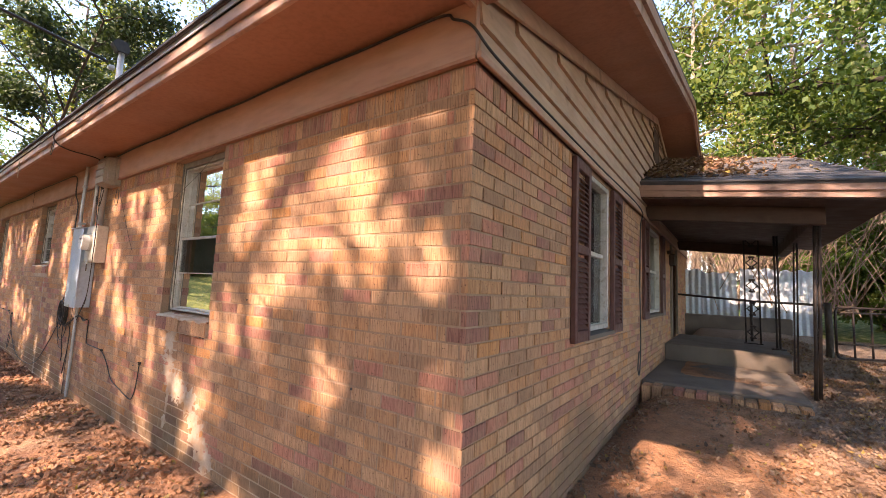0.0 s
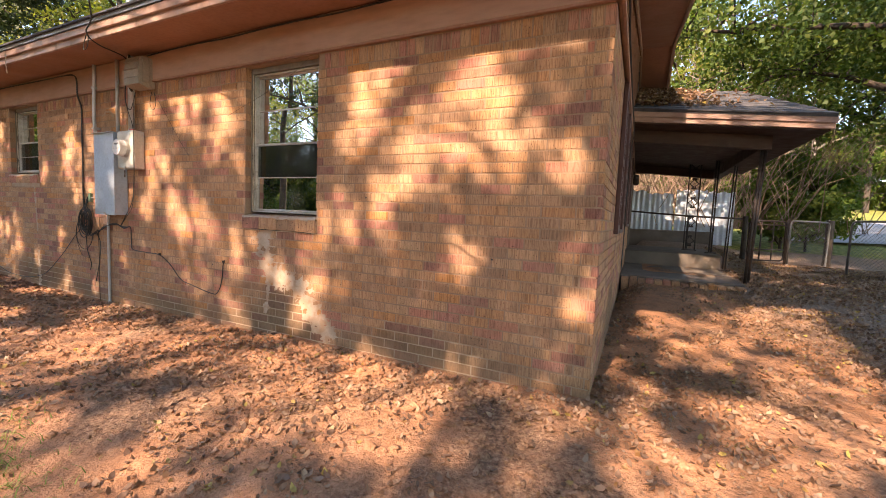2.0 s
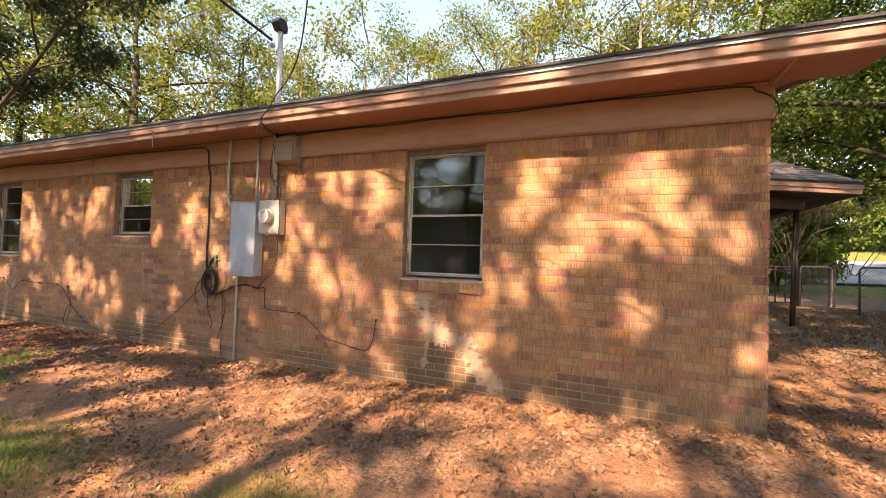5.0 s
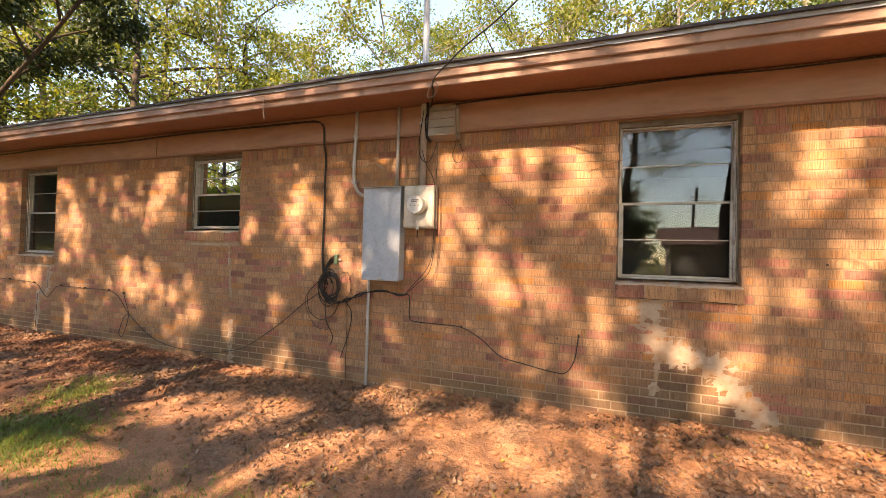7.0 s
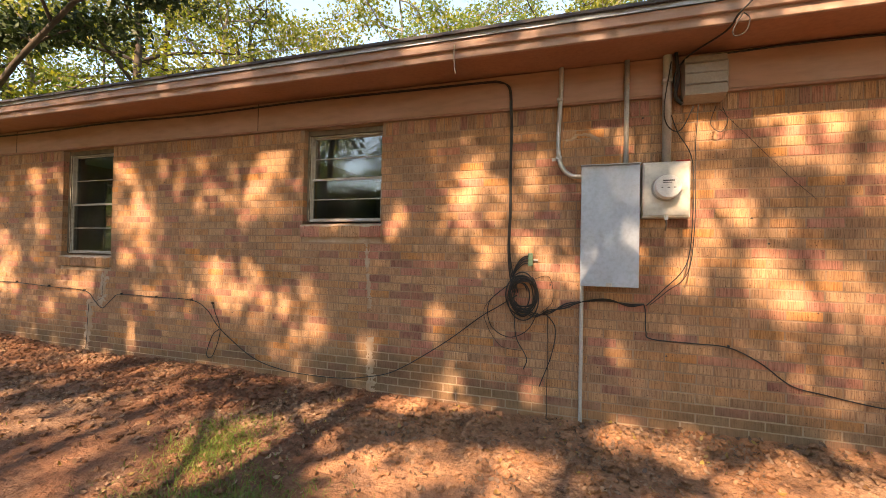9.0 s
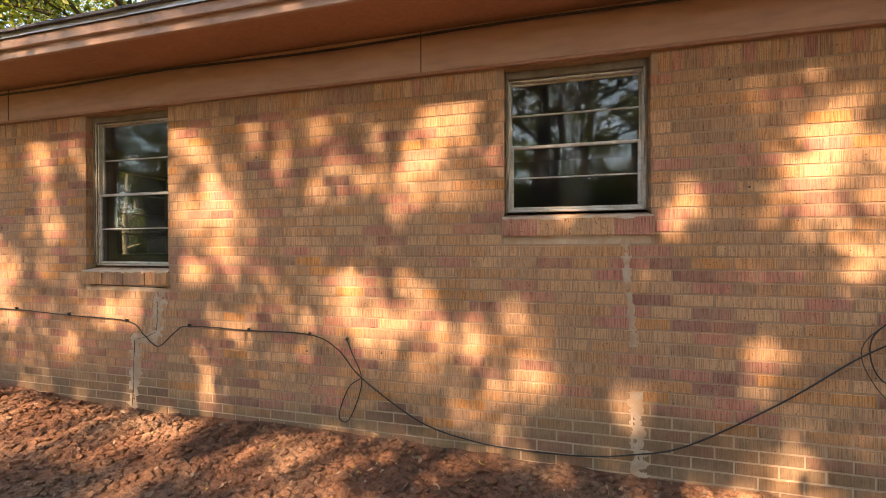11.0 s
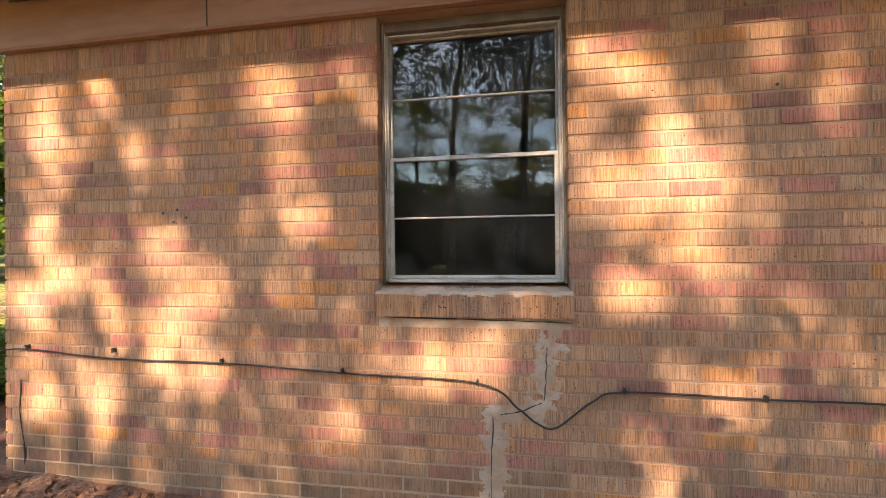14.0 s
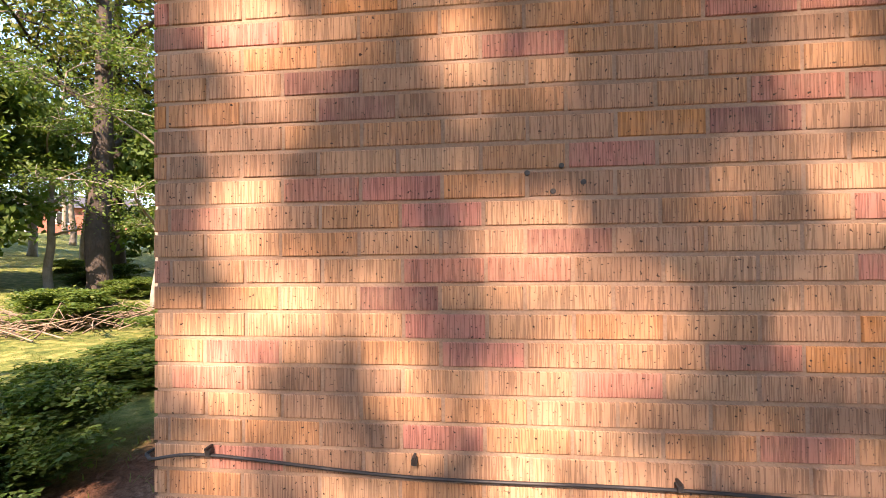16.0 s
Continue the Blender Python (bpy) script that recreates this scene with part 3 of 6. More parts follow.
tagged(part("gable_wall_west", prism([(WALL_Y, 2.4), (BACK_Y, 2.4), (BACK_Y, 2.72), (RIDGE_Y, RIDGE_Z - 0.1), (WALL_Y, 2.72)], "x", WEST_X + 0.02, WEST_X + 0.12), "siding"), "siding on the far gable", "siding", kind="structure")


# ---- windows ----
def south_window(name, x0, x1, sill, label):
    """Single-hung aluminium window: wooden jamb, two sashes of two lights each, brick sill."""
    win = empty(name, label, "window", kind="structure")
    y = WALL_Y + 0.11
    top = FRIEZE - 0.02
    part("jamb", boxes((x0, x0 + 0.012, WALL_Y + 0.055, y + 0.06, sill, top), (x1 - 0.012, x1, WALL_Y + 0.055, y + 0.06, sill, top), (x0 + 0.0125, x1 - 0.0125, WALL_Y + 0.06, y + 0.06, top - 0.045, top), bevel=0.002), "jamb", win, "grey weathered wooden jamb")
    fx0, fx1, fz0, fz1 = x0 + 0.014, x1 - 0.014, sill + 0.004, top - 0.047
    w, mid = 0.013, (fz0 + fz1) / 2
    part("window_frame", boxes((fx0, fx0 + w, y - 0.03, y + 0.03, fz0, fz1), (fx1 - w, fx1, y - 0.03, y + 0.03, fz0, fz1),
                               (fx0 + w, fx1 - w, y - 0.028, y + 0.03, fz1 - 0.012, fz1), (fx0 + w, fx1 - w, y - 0.05, y + 0.03, fz0, fz0 + 0.014), bevel=0.003), "alu", win, "dull aluminium frame")
    for sash, (za, zb, yy) in (("upper_sash", (mid, fz1 - 0.013, y + 0.014)), ("lower_sash", (fz0 + 0.016, mid, y - 0.012))):
        ax, bx = fx0 + w + 0.001, fx1 - w - 0.001
        m = (za + zb) / 2
        st, rail = (0.018, 0.016) if sash == "lower_sash" else (0.007, 0.009)
        s = part(sash, boxes((ax, ax + st, yy - 0.011, yy + 0.011, za, zb), (bx - st, bx, yy - 0.011, yy + 0.011, za, zb), (ax + st, bx - st, yy - 0.013, yy + 0.011, za, za + rail),
                             (ax + st, bx - st, yy - 0.014, yy + 0.011, zb - rail, zb), (ax + st, bx - st, yy - 0.009, yy + 0.009, m - 0.0045, m + 0.0045), bevel=0.002), "alu", win)
        for a, b in ((za + rail, m - 0.0045), (m + 0.0045, zb - rail)):
            tilt = rnd.uniform(-0.0025, 0.0025)
            bm = bmesh.new()
            pv = [(ax + st, yy + tilt, a), (bx - st, yy - tilt, a), (bx - st, yy - tilt * 0.4, b), (ax + st, yy + tilt * 1.4, b)]
            bm.faces.new([bm.verts.new(q) for q in pv])
            bm.faces.new([bm.verts.new((q[0], q[1] + 0.003, q[2])) for q in pv][::-1])
            g = part("pane", bm, "glass", s, "dusty reflecting glass")
            g.visible_shadow = False
    # caulk beads
    for xa in (x0 + 0.010, x1 - 0.014):
        pts = [(xa + 0.002 + rnd.uniform(-0.004, 0.004), y - 0.04, zz) for zz in np.linspace(sill + 0.01, top - 0.01, 16)]
        tube("caulk", pts, [rnd.uniform(0.003, 0.008) for _ in pts], "caulk", win, "cracked caulk", 6)
    # brick sill: rowlock bricks on a slope, with a mortar bed on top
    out, drop = WALL_Y - 0.024, 0.14
    n = max(3, round((x1 - x0) / 0.203))
    for i in range(n):
        a, b = x0 - 0.014 + (x1 - x0 + 0.028) * i / n, x0 - 0.014 + (x1 - x0 + 0.028) * (i + 1) / n
        d = rnd.uniform(-0.003, 0.003)
        ob = part("sill_brick", prism([(out + d, sill - drop), (y + 0.06, sill - drop), (y + 0.06, sill - 0.006), (y - 0.02, sill - 0.01), (out + d, sill - 0.042)], "x", a + 0.004, b - 0.004), "brick_piece", win)
    # mortar between and behind the sill bricks, and a lumpy bed trowelled over their tops
    part("mortar_bed", boxes((x0 - 0.012, x1 + 0.012, out + 0.007, y + 0.05, sill - drop + 0.004, sill - 0.046), (x0 - 0.004, x1 + 0.004, WALL_Y + 0.003, y + 0.05, sill - drop - 0.05, sill - drop + 0.0035)), "patch", win)
    nx, ny, verts, faces = 64, 9, [], []
    for i in range(nx + 1):
        for j in range(ny + 1):
            x = x0 - 0.012 + (x1 - x0 + 0.024) * i / nx
            v = j / ny
            lump = noise.noise(Vector((x * 17, v * 3, sill))) + 0.5 * noise.noise(Vector((x * 60, v * 7, 3)))
            front = out + 0.004 + 0.014 * noise.noise(Vector((x * 13, 7, sill)))
            z = sill - 0.034 + 0.032 * v + 0.005 * lump
            if j == 0:
                z -= 0.014 + 0.008 * noise.noise(Vector((x * 21, 2, sill)))
            verts.append((x, front + (y + 0.05 - front) * max(j - 1, 0) / (ny - 1) - (0.003 if j == 0 else 0), z))
    for i in range(nx):
        for j in range(ny):
            a = i * (ny + 1) + j
            faces.append((a, a + ny + 1, a + ny + 2, a + 1))
    mesh_object("window_sill", verts, faces, "patch", win, "cracked pale mortar sill", True)
    return win


south_window("window_1", *WINDOWS[0], "dusty four-light aluminium window reflecting dark trees")
south_window("window_2", *WINDOWS[1], "small four-light aluminium window with pale haze")
south_window("window_3", *WINDOWS[2], "dusty four-light aluminium window with cracked brick sill")


def shutter(y0, y1, z0, z1):
    sh = empty("shutter", "dark red wooden louvred shutter on the brick", "shutter", "shutters beside the window", at=(FRONT_X + 0.02, y0, z0))
    fx = 0.0
    w = y1 - y0
    h = z1 - z0
    for nm, it in (("stile", (-0.018, 0.018, 0, 0.05, 0, h)), ("stile", (-0.018, 0.018, w - 0.05, w, 0, h)), ("rail", (-0.017, 0.017, 0.0505, w - 0.0505, 0, 0.08)),
                   ("rail", (-0.017, 0.017, 0.0505, w - 0.0505, h - 0.08, h)), ("rail", (-0.017, 0.017, 0.0505, w - 0.0505, h * 0.5 - 0.03, h * 0.5 + 0.03))):
        part(nm, boxes(it, bevel=0.004), "shutter", sh)
    z = 0.1
    while z < h - 0.1:
        if abs(z - h * 0.5) > 0.045:
            part("slat", prism([(-0.015, z + 0.018), (-0.011, z + 0.021), (0.015, z - 0.012), (0.011, z - 0.015)], "y", 0.051, w - 0.051), "shutter", sh)
        z += 0.036
    return sh


def west_window():
    """The window of the corner room, seen from inside through the south one."""
    y0, y1, z0, z1 = WEST_OPENING
    x = WEST_X + 0.13
    win = empty("window_6", "bright narrow aluminium window in the far room wall", "window", kind="structure")
    part("window_frame", boxes((x - 0.04, x + 0.10, y0, y0 + 0.03, z0, z1), (x - 0.04, x + 0.10, y1 - 0.03, y1, z0, z1), (x - 0.04, x + 0.10, y0 + 0.03, y1 - 0.03, z1 - 0.03, z1), (x - 0.04, x + 0.10, y0 + 0.03, y1 - 0.03, z0, z0 + 0.03), bevel=0.003), "jamb", win)
    h = (z1 - z0 - 0.06) / 4
    for i in range(4):
        a = z0 + 0.03 + h * i
        if i:
            part("bar", boxes((x - 0.015, x + 0.015, y0 + 0.03, y1 - 0.03, a - 0.008, a + 0.008)), "jamb", win)
        part("pane", boxes((x - 0.002, x + 0.002, y0 + 0.03, y1 - 0.03, a + 0.0085, a + h - 0.0085)), "glass", win).visible_shadow = False


west_window()


def front_window(name, y0, y1, z0, z1, label, material):
    win = empty(name, label, "window", kind="structure")
    x = FRONT_X - 0.07
    part("window_frame", boxes((x - 0.04, x + 0.06, y0, y0 + 0.04, z0, z1), (x - 0.04, x + 0.06, y1 - 0.04, y1, z0, z1), (x - 0.04, x + 0.06, y0 + 0.04, y1 - 0.04, z1 - 0.04, z1),
                               (x - 0.04, x + 0.06, y0 + 0.04, y1 - 0.04, z0, z0 + 0.04), (x - 0.02, x + 0.025, y0 + 0.04, y1 - 0.04, (z0 + z1) / 2 - 0.018, (z0 + z1) / 2 + 0.018), bevel=0.003), material, win)
    for a, b in ((z0 + 0.04, (z0 + z1) / 2 - 0.018), ((z0 + z1) / 2 + 0.018, z1 - 0.04)):
        bm = bmesh.new()
        box(bm, x - 0.002, x + 0.002, y0 + 0.04, y1 - 0.04, a, b)
        part("pane", bm, "glass", win).visible_shadow = False
    part("window_sill", prism([(FRONT_X - 0.2, z0 - 0.05), (FRONT_X + 0.04, z0 - 0.05), (FRONT_X + 0.04, z0 - 0.02), (FRONT_X - 0.2, z0 - 0.002)], "y", y0 - 0.03, y1 + 0.03), "concrete", win, "grey sloping sill")
    return win


front_window("window_4", *FRONT_OPENINGS[0], "tall shaded window between dark red shutters", "alu")
front_window("window_5", *FRONT_OPENINGS[1], "dark window under the porch roof", "alu")
for a, b in ((2.70, 3.055), (3.785, 4.16)):
    shutter(a, b, 1.08, 2.36)
for a, b in ((5.40, 5.745), (6.955, 7.3)):
    shutter(a, b, 1.14, 2.36)
door = empty("door_1", "dark red panelled front door under the porch", "door", kind="structure")
y0, y1, z0, z1 = FRONT_OPENINGS[2]
part("door_frame", boxes((FRONT_X - 0.1, FRONT_X + 0.03, y0 - 0.05, y0, z0, z1), (FRONT_X - 0.1, FRONT_X + 0.03, y1, y1 + 0.05, z0, z1), bevel=0.004), "jamb", door)
part("leaf", boxes((FRONT_X - 0.09, FRONT_X - 0.05, y0, y1, z0 - 0.05, z1)), "shutter", door)
for a, b in ((0.1, 0.9), (1.0, 1.55)):
    for c, d in ((0.1, 0.4), (0.5, 0.8)):
        part("panel", boxes((FRONT_X - 0.05, FRONT_X - 0.04, y0 + c, y0 + d, z0 + a, z0 + b), bevel=0.004), "shutter", door)
part("door_handle", boxes((FRONT_X - 0.049, FRONT_X, y0 + 0.05, y0 + 0.09, z0 + 0.95, z0 + 1.0), bevel=0.01), "alu", door)

# ---- electric service on the long wall ----
WY = WALL_Y - 0.002


def service_panel():
    p = empty("breaker_panel", "tall grey steel breaker panel on the brick wall", "electrical panel", at=(-5.945, WY, 1.03))
    part("body", boxes((-0.185, 0.185, -0.115, 0.0, 0.005, 0.865), bevel=0.004), "panel", p)
    part("cover", boxes((-0.193, 0.193, -0.131, -0.117, 0.0, 0.862), bevel=0.003), "panel", p, "flat grey cover")
    part("rain_lip", prism([(-0.155, 0.862), (0.0, 0.875), (0.0, 0.882), (-0.155, 0.868)], "x", -0.196, 0.196), "conduit", p)
    part("latch", boxes((-0.02, 0.02, -0.14, -0.1315, 0.0, 0.03), bevel=0.003), "conduit", p)
    return p


def meter_socket():
    p = empty("electric_meter", "round glass electric meter on a pale steel socket box", "meter", at=(-5.585, WY, 1.52))
    part("socket_box", boxes((-0.148, 0.148, -0.10, 0.0, 0.0, 0.385), bevel=0.005), "meter_box", p)
    part("cover", boxes((-0.14, 0.14, -0.108, -0.1005, 0.012, 0.372), bevel=0.004), "meter_box", p)

    def disc(name, r0, r1, ya, yb, mat, label=""):
        bm = bmesh.new()
        bmesh.ops.create_cone(bm, cap_ends=True, segments=40, radius1=r0, radius2=r1, depth=abs(yb - ya), matrix=Matrix.Translation((0.0, (ya + yb) / 2, 0.205)) @ Matrix.Rotation(radians(90), 4, "X"))
        return part(name, bm, mat, p, label, False)

    disc("ring", 0.092, 0.09, -0.108, -0.13, "alu", "bright metal sealing ring")
    disc("dial", 0.083, 0.076, -0.13, -0.185, "white", "white meter face")
    for a, b, c, d in ((-0.035, 0.035, 0.238, 0.246), (-0.035, 0.02, 0.226, 0.23), (-0.045, -0.034, 0.192, 0.198), (-0.008, 0.006, 0.192, 0.198), (0.03, 0.044, 0.192, 0.198)):
        part("dial_print", boxes((a, b, -0.1872, -0.1855, c, d)), "ink", p, "dark printed bar")
    part("hasp", boxes((-0.012, 0.012, -0.118, -0.1085, -0.018, 0.02), bevel=0.002), "conduit", p)
    tube("seal_tag", [(0, -0.112, -0.018), (0.004, -0.113, -0.05), (-0.004, -0.11, -0.09)], 0.005, "old_wire", p, "", 6)
    part("nipple", boxes((-0.205, -0.1485, -0.07, -0.03, 0.04, 0.08), bevel=0.008), "conduit", p)
    part("red_tag", boxes((0.06, 0.145, -0.1, -0.085, 0.386, 0.394), bevel=0.001), "red", p, "strip of red tape")
    return p


def junction_box():
    p = empty("phone_box", "beige plastic network box with ribbed cover under the eave", "utility box", at=(-5.36, WY, 2.315))
    part("back", boxes((-0.125, 0.125, -0.06, 0.0, 0.0, 0.29), bevel=0.008), "beige", p)
    part("cover", prism([(-0.15, 0.02), (-0.061, -0.006), (-0.061, 0.29), (-0.135, 0.282), (-0.15, 0.17)], "x", -0.128, 0.118), "beige", p)
    for z in (0.085, 0.16, 0.23):
        part("rib", prism([(-0.160, z), (-0.135, z), (-0.135, z + 0.012), (-0.154, z + 0.01)], "x", -0.122, 0.112), "beige", p)
    part("hinge", boxes((0.119, 0.132, -0.12, -0.062, 0.04, 0.25), bevel=0.003), "beige", p)
    return p


service_panel()
meter_socket()
junction_box()


CY = WALL_Y - 0.048


def conduit(name, pts, r, label, straps=(), mat="conduit"):
    p = empty(name, label, "conduit", "conduits on the brick wall")
    tube("pipe", curve(pts, 8) if len(pts) > 2 else pts, r, mat, p, sides=12)
    for x, z in straps:
        st = part("strap", boxes((x - r - 0.004, x + r + 0.004, CY - r - 0.004, WY, z - 0.012, z + 0.012), bevel=0.002), mat, p, "bright metal pipe strap")
        part("strap_foot", boxes((x - r - 0.035, x - r - 0.0045, WY - 0.004, WY, z - 0.012, z + 0.012), bevel=0.001), mat, st)
    return p


conduit("steel_conduit", [(-6.29, CY, 2.70), (-6.29, CY, 2.5), (-6.305, CY, 2.2), (-6.30, CY, 2.0), (-6.27, CY, 1.90), (-6.21, CY, 1.845), (-6.13, CY - 0.005, 1.83)], 0.017, "bent steel conduit running from soffit to panel", ((-6.297, 2.42), (-6.30, 1.98)))
conduit("steel_conduit", [(-5.835, CY, 2.70), (-5.835, CY, 1.90)], 0.017, "straight steel conduit above the breaker panel")
conduit("service_mast", [(-5.575, CY, 1.90), (-5.575, CY, 3.86)], 0.029, "thick steel service mast rising through the eave", ((-5.575, 2.48),))
conduit("ground_conduit", [(-6.122, WALL_Y - 0.02, 1.03), (-6.122, WALL_Y - 0.02, 0.5), (-6.122, WALL_Y - 0.02, -0.08)], 0.014, "thin grey plastic conduit down to the clay", mat="pvc")
head = empty("weatherhead", "dark weatherhead on top of the service mast", "weatherhead", at=(-5.575, CY, 3.86))
part("cap", prism([(-0.05, 0.0), (0.05, 0.0), (0.06, 0.06), (0.03, 0.13), (-0.06, 0.13), (-0.10, 0.07)], "x", -0.05, 0.05), "cable", head)
part("insulator", boxes((-0.09, -0.03, -0.09, -0.03, -0.2, -0.15), bevel=0.012), "conduit", head)
flash = part("roof_flashing", prism([(-0.05, 2.77), (0.35, 2.86), (0.35, 2.875), (-0.05, 2.785)], "x", -5.72, -5.43), "drip")
flash.location.y = 1.12
tagged(flash, "grey metal flashing round the service mast", "flashing")


def cable(name, pts, r, label, mat="cable", category="cable"):
    p = tagged(tube(name, curve(pts, 7), r, mat, None, "", 7), label, category)
    return p


def on_wall(*xz, d=0.012):
    return [(x, WALL_Y - d, z) for x, z in xz]


# service drop from the weatherhead out over the yard
cable("service_drop_cable", [(-5.6, CY - 0.1, 3.72), (-6.0, -1.0, 4.2), (-7.2, -7, 5.5), (-9, -16, 7.8)], 0.016, "black twisted service drop wire from the mast")
cable("drip_loop_cable", [(-5.53, 1.3, 2.36), (-5.54, 1.3, 2.5), (-5.47, 1.25, 2.6), (-5.34, 0.97, 2.6), (-5.29, 0.86, 2.66), (-5.08, 0.8, 2.8), (-4.18, 0.2, 3.1), (-1.88, -2.4, 3.9), (2.92, -9, 6.2)], 0.006, "thin black wire from the network box over the eave")
cable("wire_loop", [(-5.29, 0.86, 2.64), (-5.34, 0.86, 2.55), (-5.33, 0.86, 2.51), (-5.28, 0.86, 2.53), (-5.26, 0.86, 2.6), (-5.29, 0.86, 2.64)], 0.003, "thin wire looped on the fascia edge")
# bundle under the soffit, then down the wall to the coil
under = [(x, WALL_Y - 0.05 + 0.006 * math.sin(x * 3), SOFFIT - 0.035 + 0.008 * math.sin(x * 2.1)) for x in np.arange(-13.9, -6.85, 0.5)]
for i in range(3):
    o = 0.006 * i
    cable("black_cable", [(x, y - 2 * o, z - 1.6 * o) for x, y, z in under] + [(-6.76 + o, WALL_Y - 0.05, SOFFIT - 0.05 - o), (-6.685 + o, WALL_Y - 0.045, 2.55)]
          + [(-6.67 + o, WALL_Y - 0.044, 2.37)] + on_wall((-6.668 + o, 2.24), (-6.67 + o * 0.8, 2.0), (-6.668 + o, 1.6), (-6.675 + o, 1.3), (-6.66 + o * 2, 1.1), (-6.63 + o * 3, 0.95), d=0.012), 0.0048 if i else 0.0062, "black coax cable running under the soffit and down the wall")
cable("soffit_wire", [(x, WALL_Y - 0.04, SOFFIT - 0.018 + 0.006 * math.sin(x * 5)) for x in np.arange(-5.3, -1.3, 0.4)] + [(-1.15, WALL_Y - 0.04, 2.635), (-1.05, WALL_Y - 0.042, 2.59), (-0.95, WALL_Y - 0.05, 2.52), (-0.90, WALL_Y + 0.06, 2.43), (-0.905, 2.0, 2.425), (-0.905, 3.2, 2.42), (-0.905, 5.05, 2.415), (-0.93, 5.15, 2.2), (-0.935, 5.14, 1.5), (-0.935, 5.18, 0.9), (-0.935, 5.1, 0.55), (-0.935, 5.0, 0.62), (-0.935, 5.08, 0.8)], 0.0065, "black wire stapled along frieze and gable")
# coil
for i in range(9):
    cx, cz, rx, rz = -6.56 + rnd.uniform(-0.02, 0.02), 0.93 + rnd.uniform(-0.03, 0.03), 0.085 + rnd.uniform(-0.025, 0.035), 0.125 + rnd.uniform(-0.04, 0.04)
    a0 = rnd.uniform(0, 6.28)
    cable("coiled_cable", [(cx + rx * math.cos(a0 + a) + 0.002 * a, WALL_Y - 0.02 - 0.006 * i, cz + rz * math.sin(a0 + a)) for a in np.linspace(0, 6.28 * 1.2, 22)], 0.005, "coil of black coax cable hanging on the brick")
term = empty("cable_splitter", "small green cable splitter with four black leads", "splitter", at=(-6.50, WY, 1.16))
part("block", boxes((-0.018, 0.018, -0.03, 0, 0, 0.10), bevel=0.004), "green", term)
part("ground_screw", boxes((0.0185, 0.055, -0.02, -0.008, 0.042, 0.052), bevel=0.002), "conduit", term)
for i in range(4):
    tube("lead", curve(on_wall((-6.505 + 6.50, 1.18 - 1.16 + 0.02 * i), (-6.56 + 6.50, 1.17 - 1.16 + 0.018 * i), (-6.62 + 6.50, 1.10 - 1.16 + 0.012 * i), (-6.65 + 6.50, 1.0 - 1.16)), 6), 0.0045, "cable", term, "", 6).location = (0, -WY, 0)
for i in range(3):
    o = 0.014 * i
    cable("black_cable", on_wall((-6.62, 0.86 + o), (-6.48, 0.80 - o), (-6.36, 0.80 + o), (-6.24, 0.88 - o), (-6.12, 0.905), (-5.95, 0.92 + 0.5 * o), (-5.80, 0.905 - 0.5 * o), (-5.70, 0.91), d=0.02 + 0.005 * i), 0.005, "black cable sagging between coil and conduit")
cable("black_cable", on_wall((-5.70, 0.905), (-5.69, 0.86), (-5.685, 0.72), (-5.65, 0.665), (-5.40, 0.655), (-5.18, 0.645), (-5.0, 0.56), (-4.83, 0.43), (-4.65, 0.39), (-4.37, 0.345), (-4.28, 0.36), (-4.22, 0.47), (-4.195, 0.655)), 0.0045, "black cable drooping along the brick wall")
cable("thin_wire", on_wall((-5.70, 0.91), (-5.60, 1.02), (-5.46, 1.2), (-5.425, 1.5), (-5.43, 1.9), (-5.52, 2.1), (-5.56, 2.22), d=0.11), 0.0035, "thin black wire hanging past the meter box")
cable("thin_wire", on_wall((-5.68, 0.915), (-5.58, 1.01), (-5.45, 1.15), (-5.412, 1.5), (-5.415, 1.95), (-5.40, 2.28), d=0.115), 0.003, "thin black wire hanging past the meter box")
cable("thin_wire", on_wall((-5.42, 2.28), (-5.50, 2.12), (-5.58, 2.16), (-5.60, 2.3), (-5.56, 2.6), d=0.09), 0.004, "thin black wire curling beside the mast")
cable("mast_cable", on_wall((-5.53, 2.66), (-5.515, 2.5), (-5.53, 2.36), (-5.49, 2.30), d=0.085), 0.012, "thick black cable beside the mast")
cable("loose_wire", on_wall((-5.27, 2.29), (-5.30, 2.17), (-5.24, 2.11), (-5.20, 2.18), (-5.23, 2.28), d=0.02), 0.003, "thin brown wire loop below the network box", "old_wire")
cable("loose_wire", on_wall((-5.25, 2.28), (-5.05, 2.04), (-4.85, 1.80), (-4.70, 1.64), d=0.006), 0.0016, "straight brown wire running diagonally across brick", "old_wire")
cable("loose_wire", on_wall((-3.20, 2.36), (-3.5, 2.2), (-4.4, 1.9), d=0.005)[:2] + on_wall((-4.15, 1.98), d=0.005), 0.0014, "thin wire tacked on the brick", "old_wire")
cable("ground_wire", on_wall((-6.37, 0.84), (-6.36, 0.5), (-6.365, 0.2), (-6.36, -0.02), d=0.006), 0.003, "thin brown ground wire to the clay", "old_wire")
cable("loose_wire", on_wall((-6.40, 0.82), (-6.31, 0.70), (-6.33, 0.5), (-6.42, 0.24), d=0.015), 0.004, "loose black wire end hanging on the wall")
cable("loose_wire", on_wall((-6.62, 0.80), (-6.60, 0.6), (-6.52, 0.45), (-6.54, 0.36), d=0.015), 0.004, "loose black wire end hanging on the wall")
cable("loose_wire", on_wall((-6.68, 1.0), (-6.82, 0.86), (-6.80, 0.68), (-6.66, 0.60), (-6.52, 0.66), (-6.44, 0.80), d=0.02), 0.0035, "thin black wire bowed below the coil")
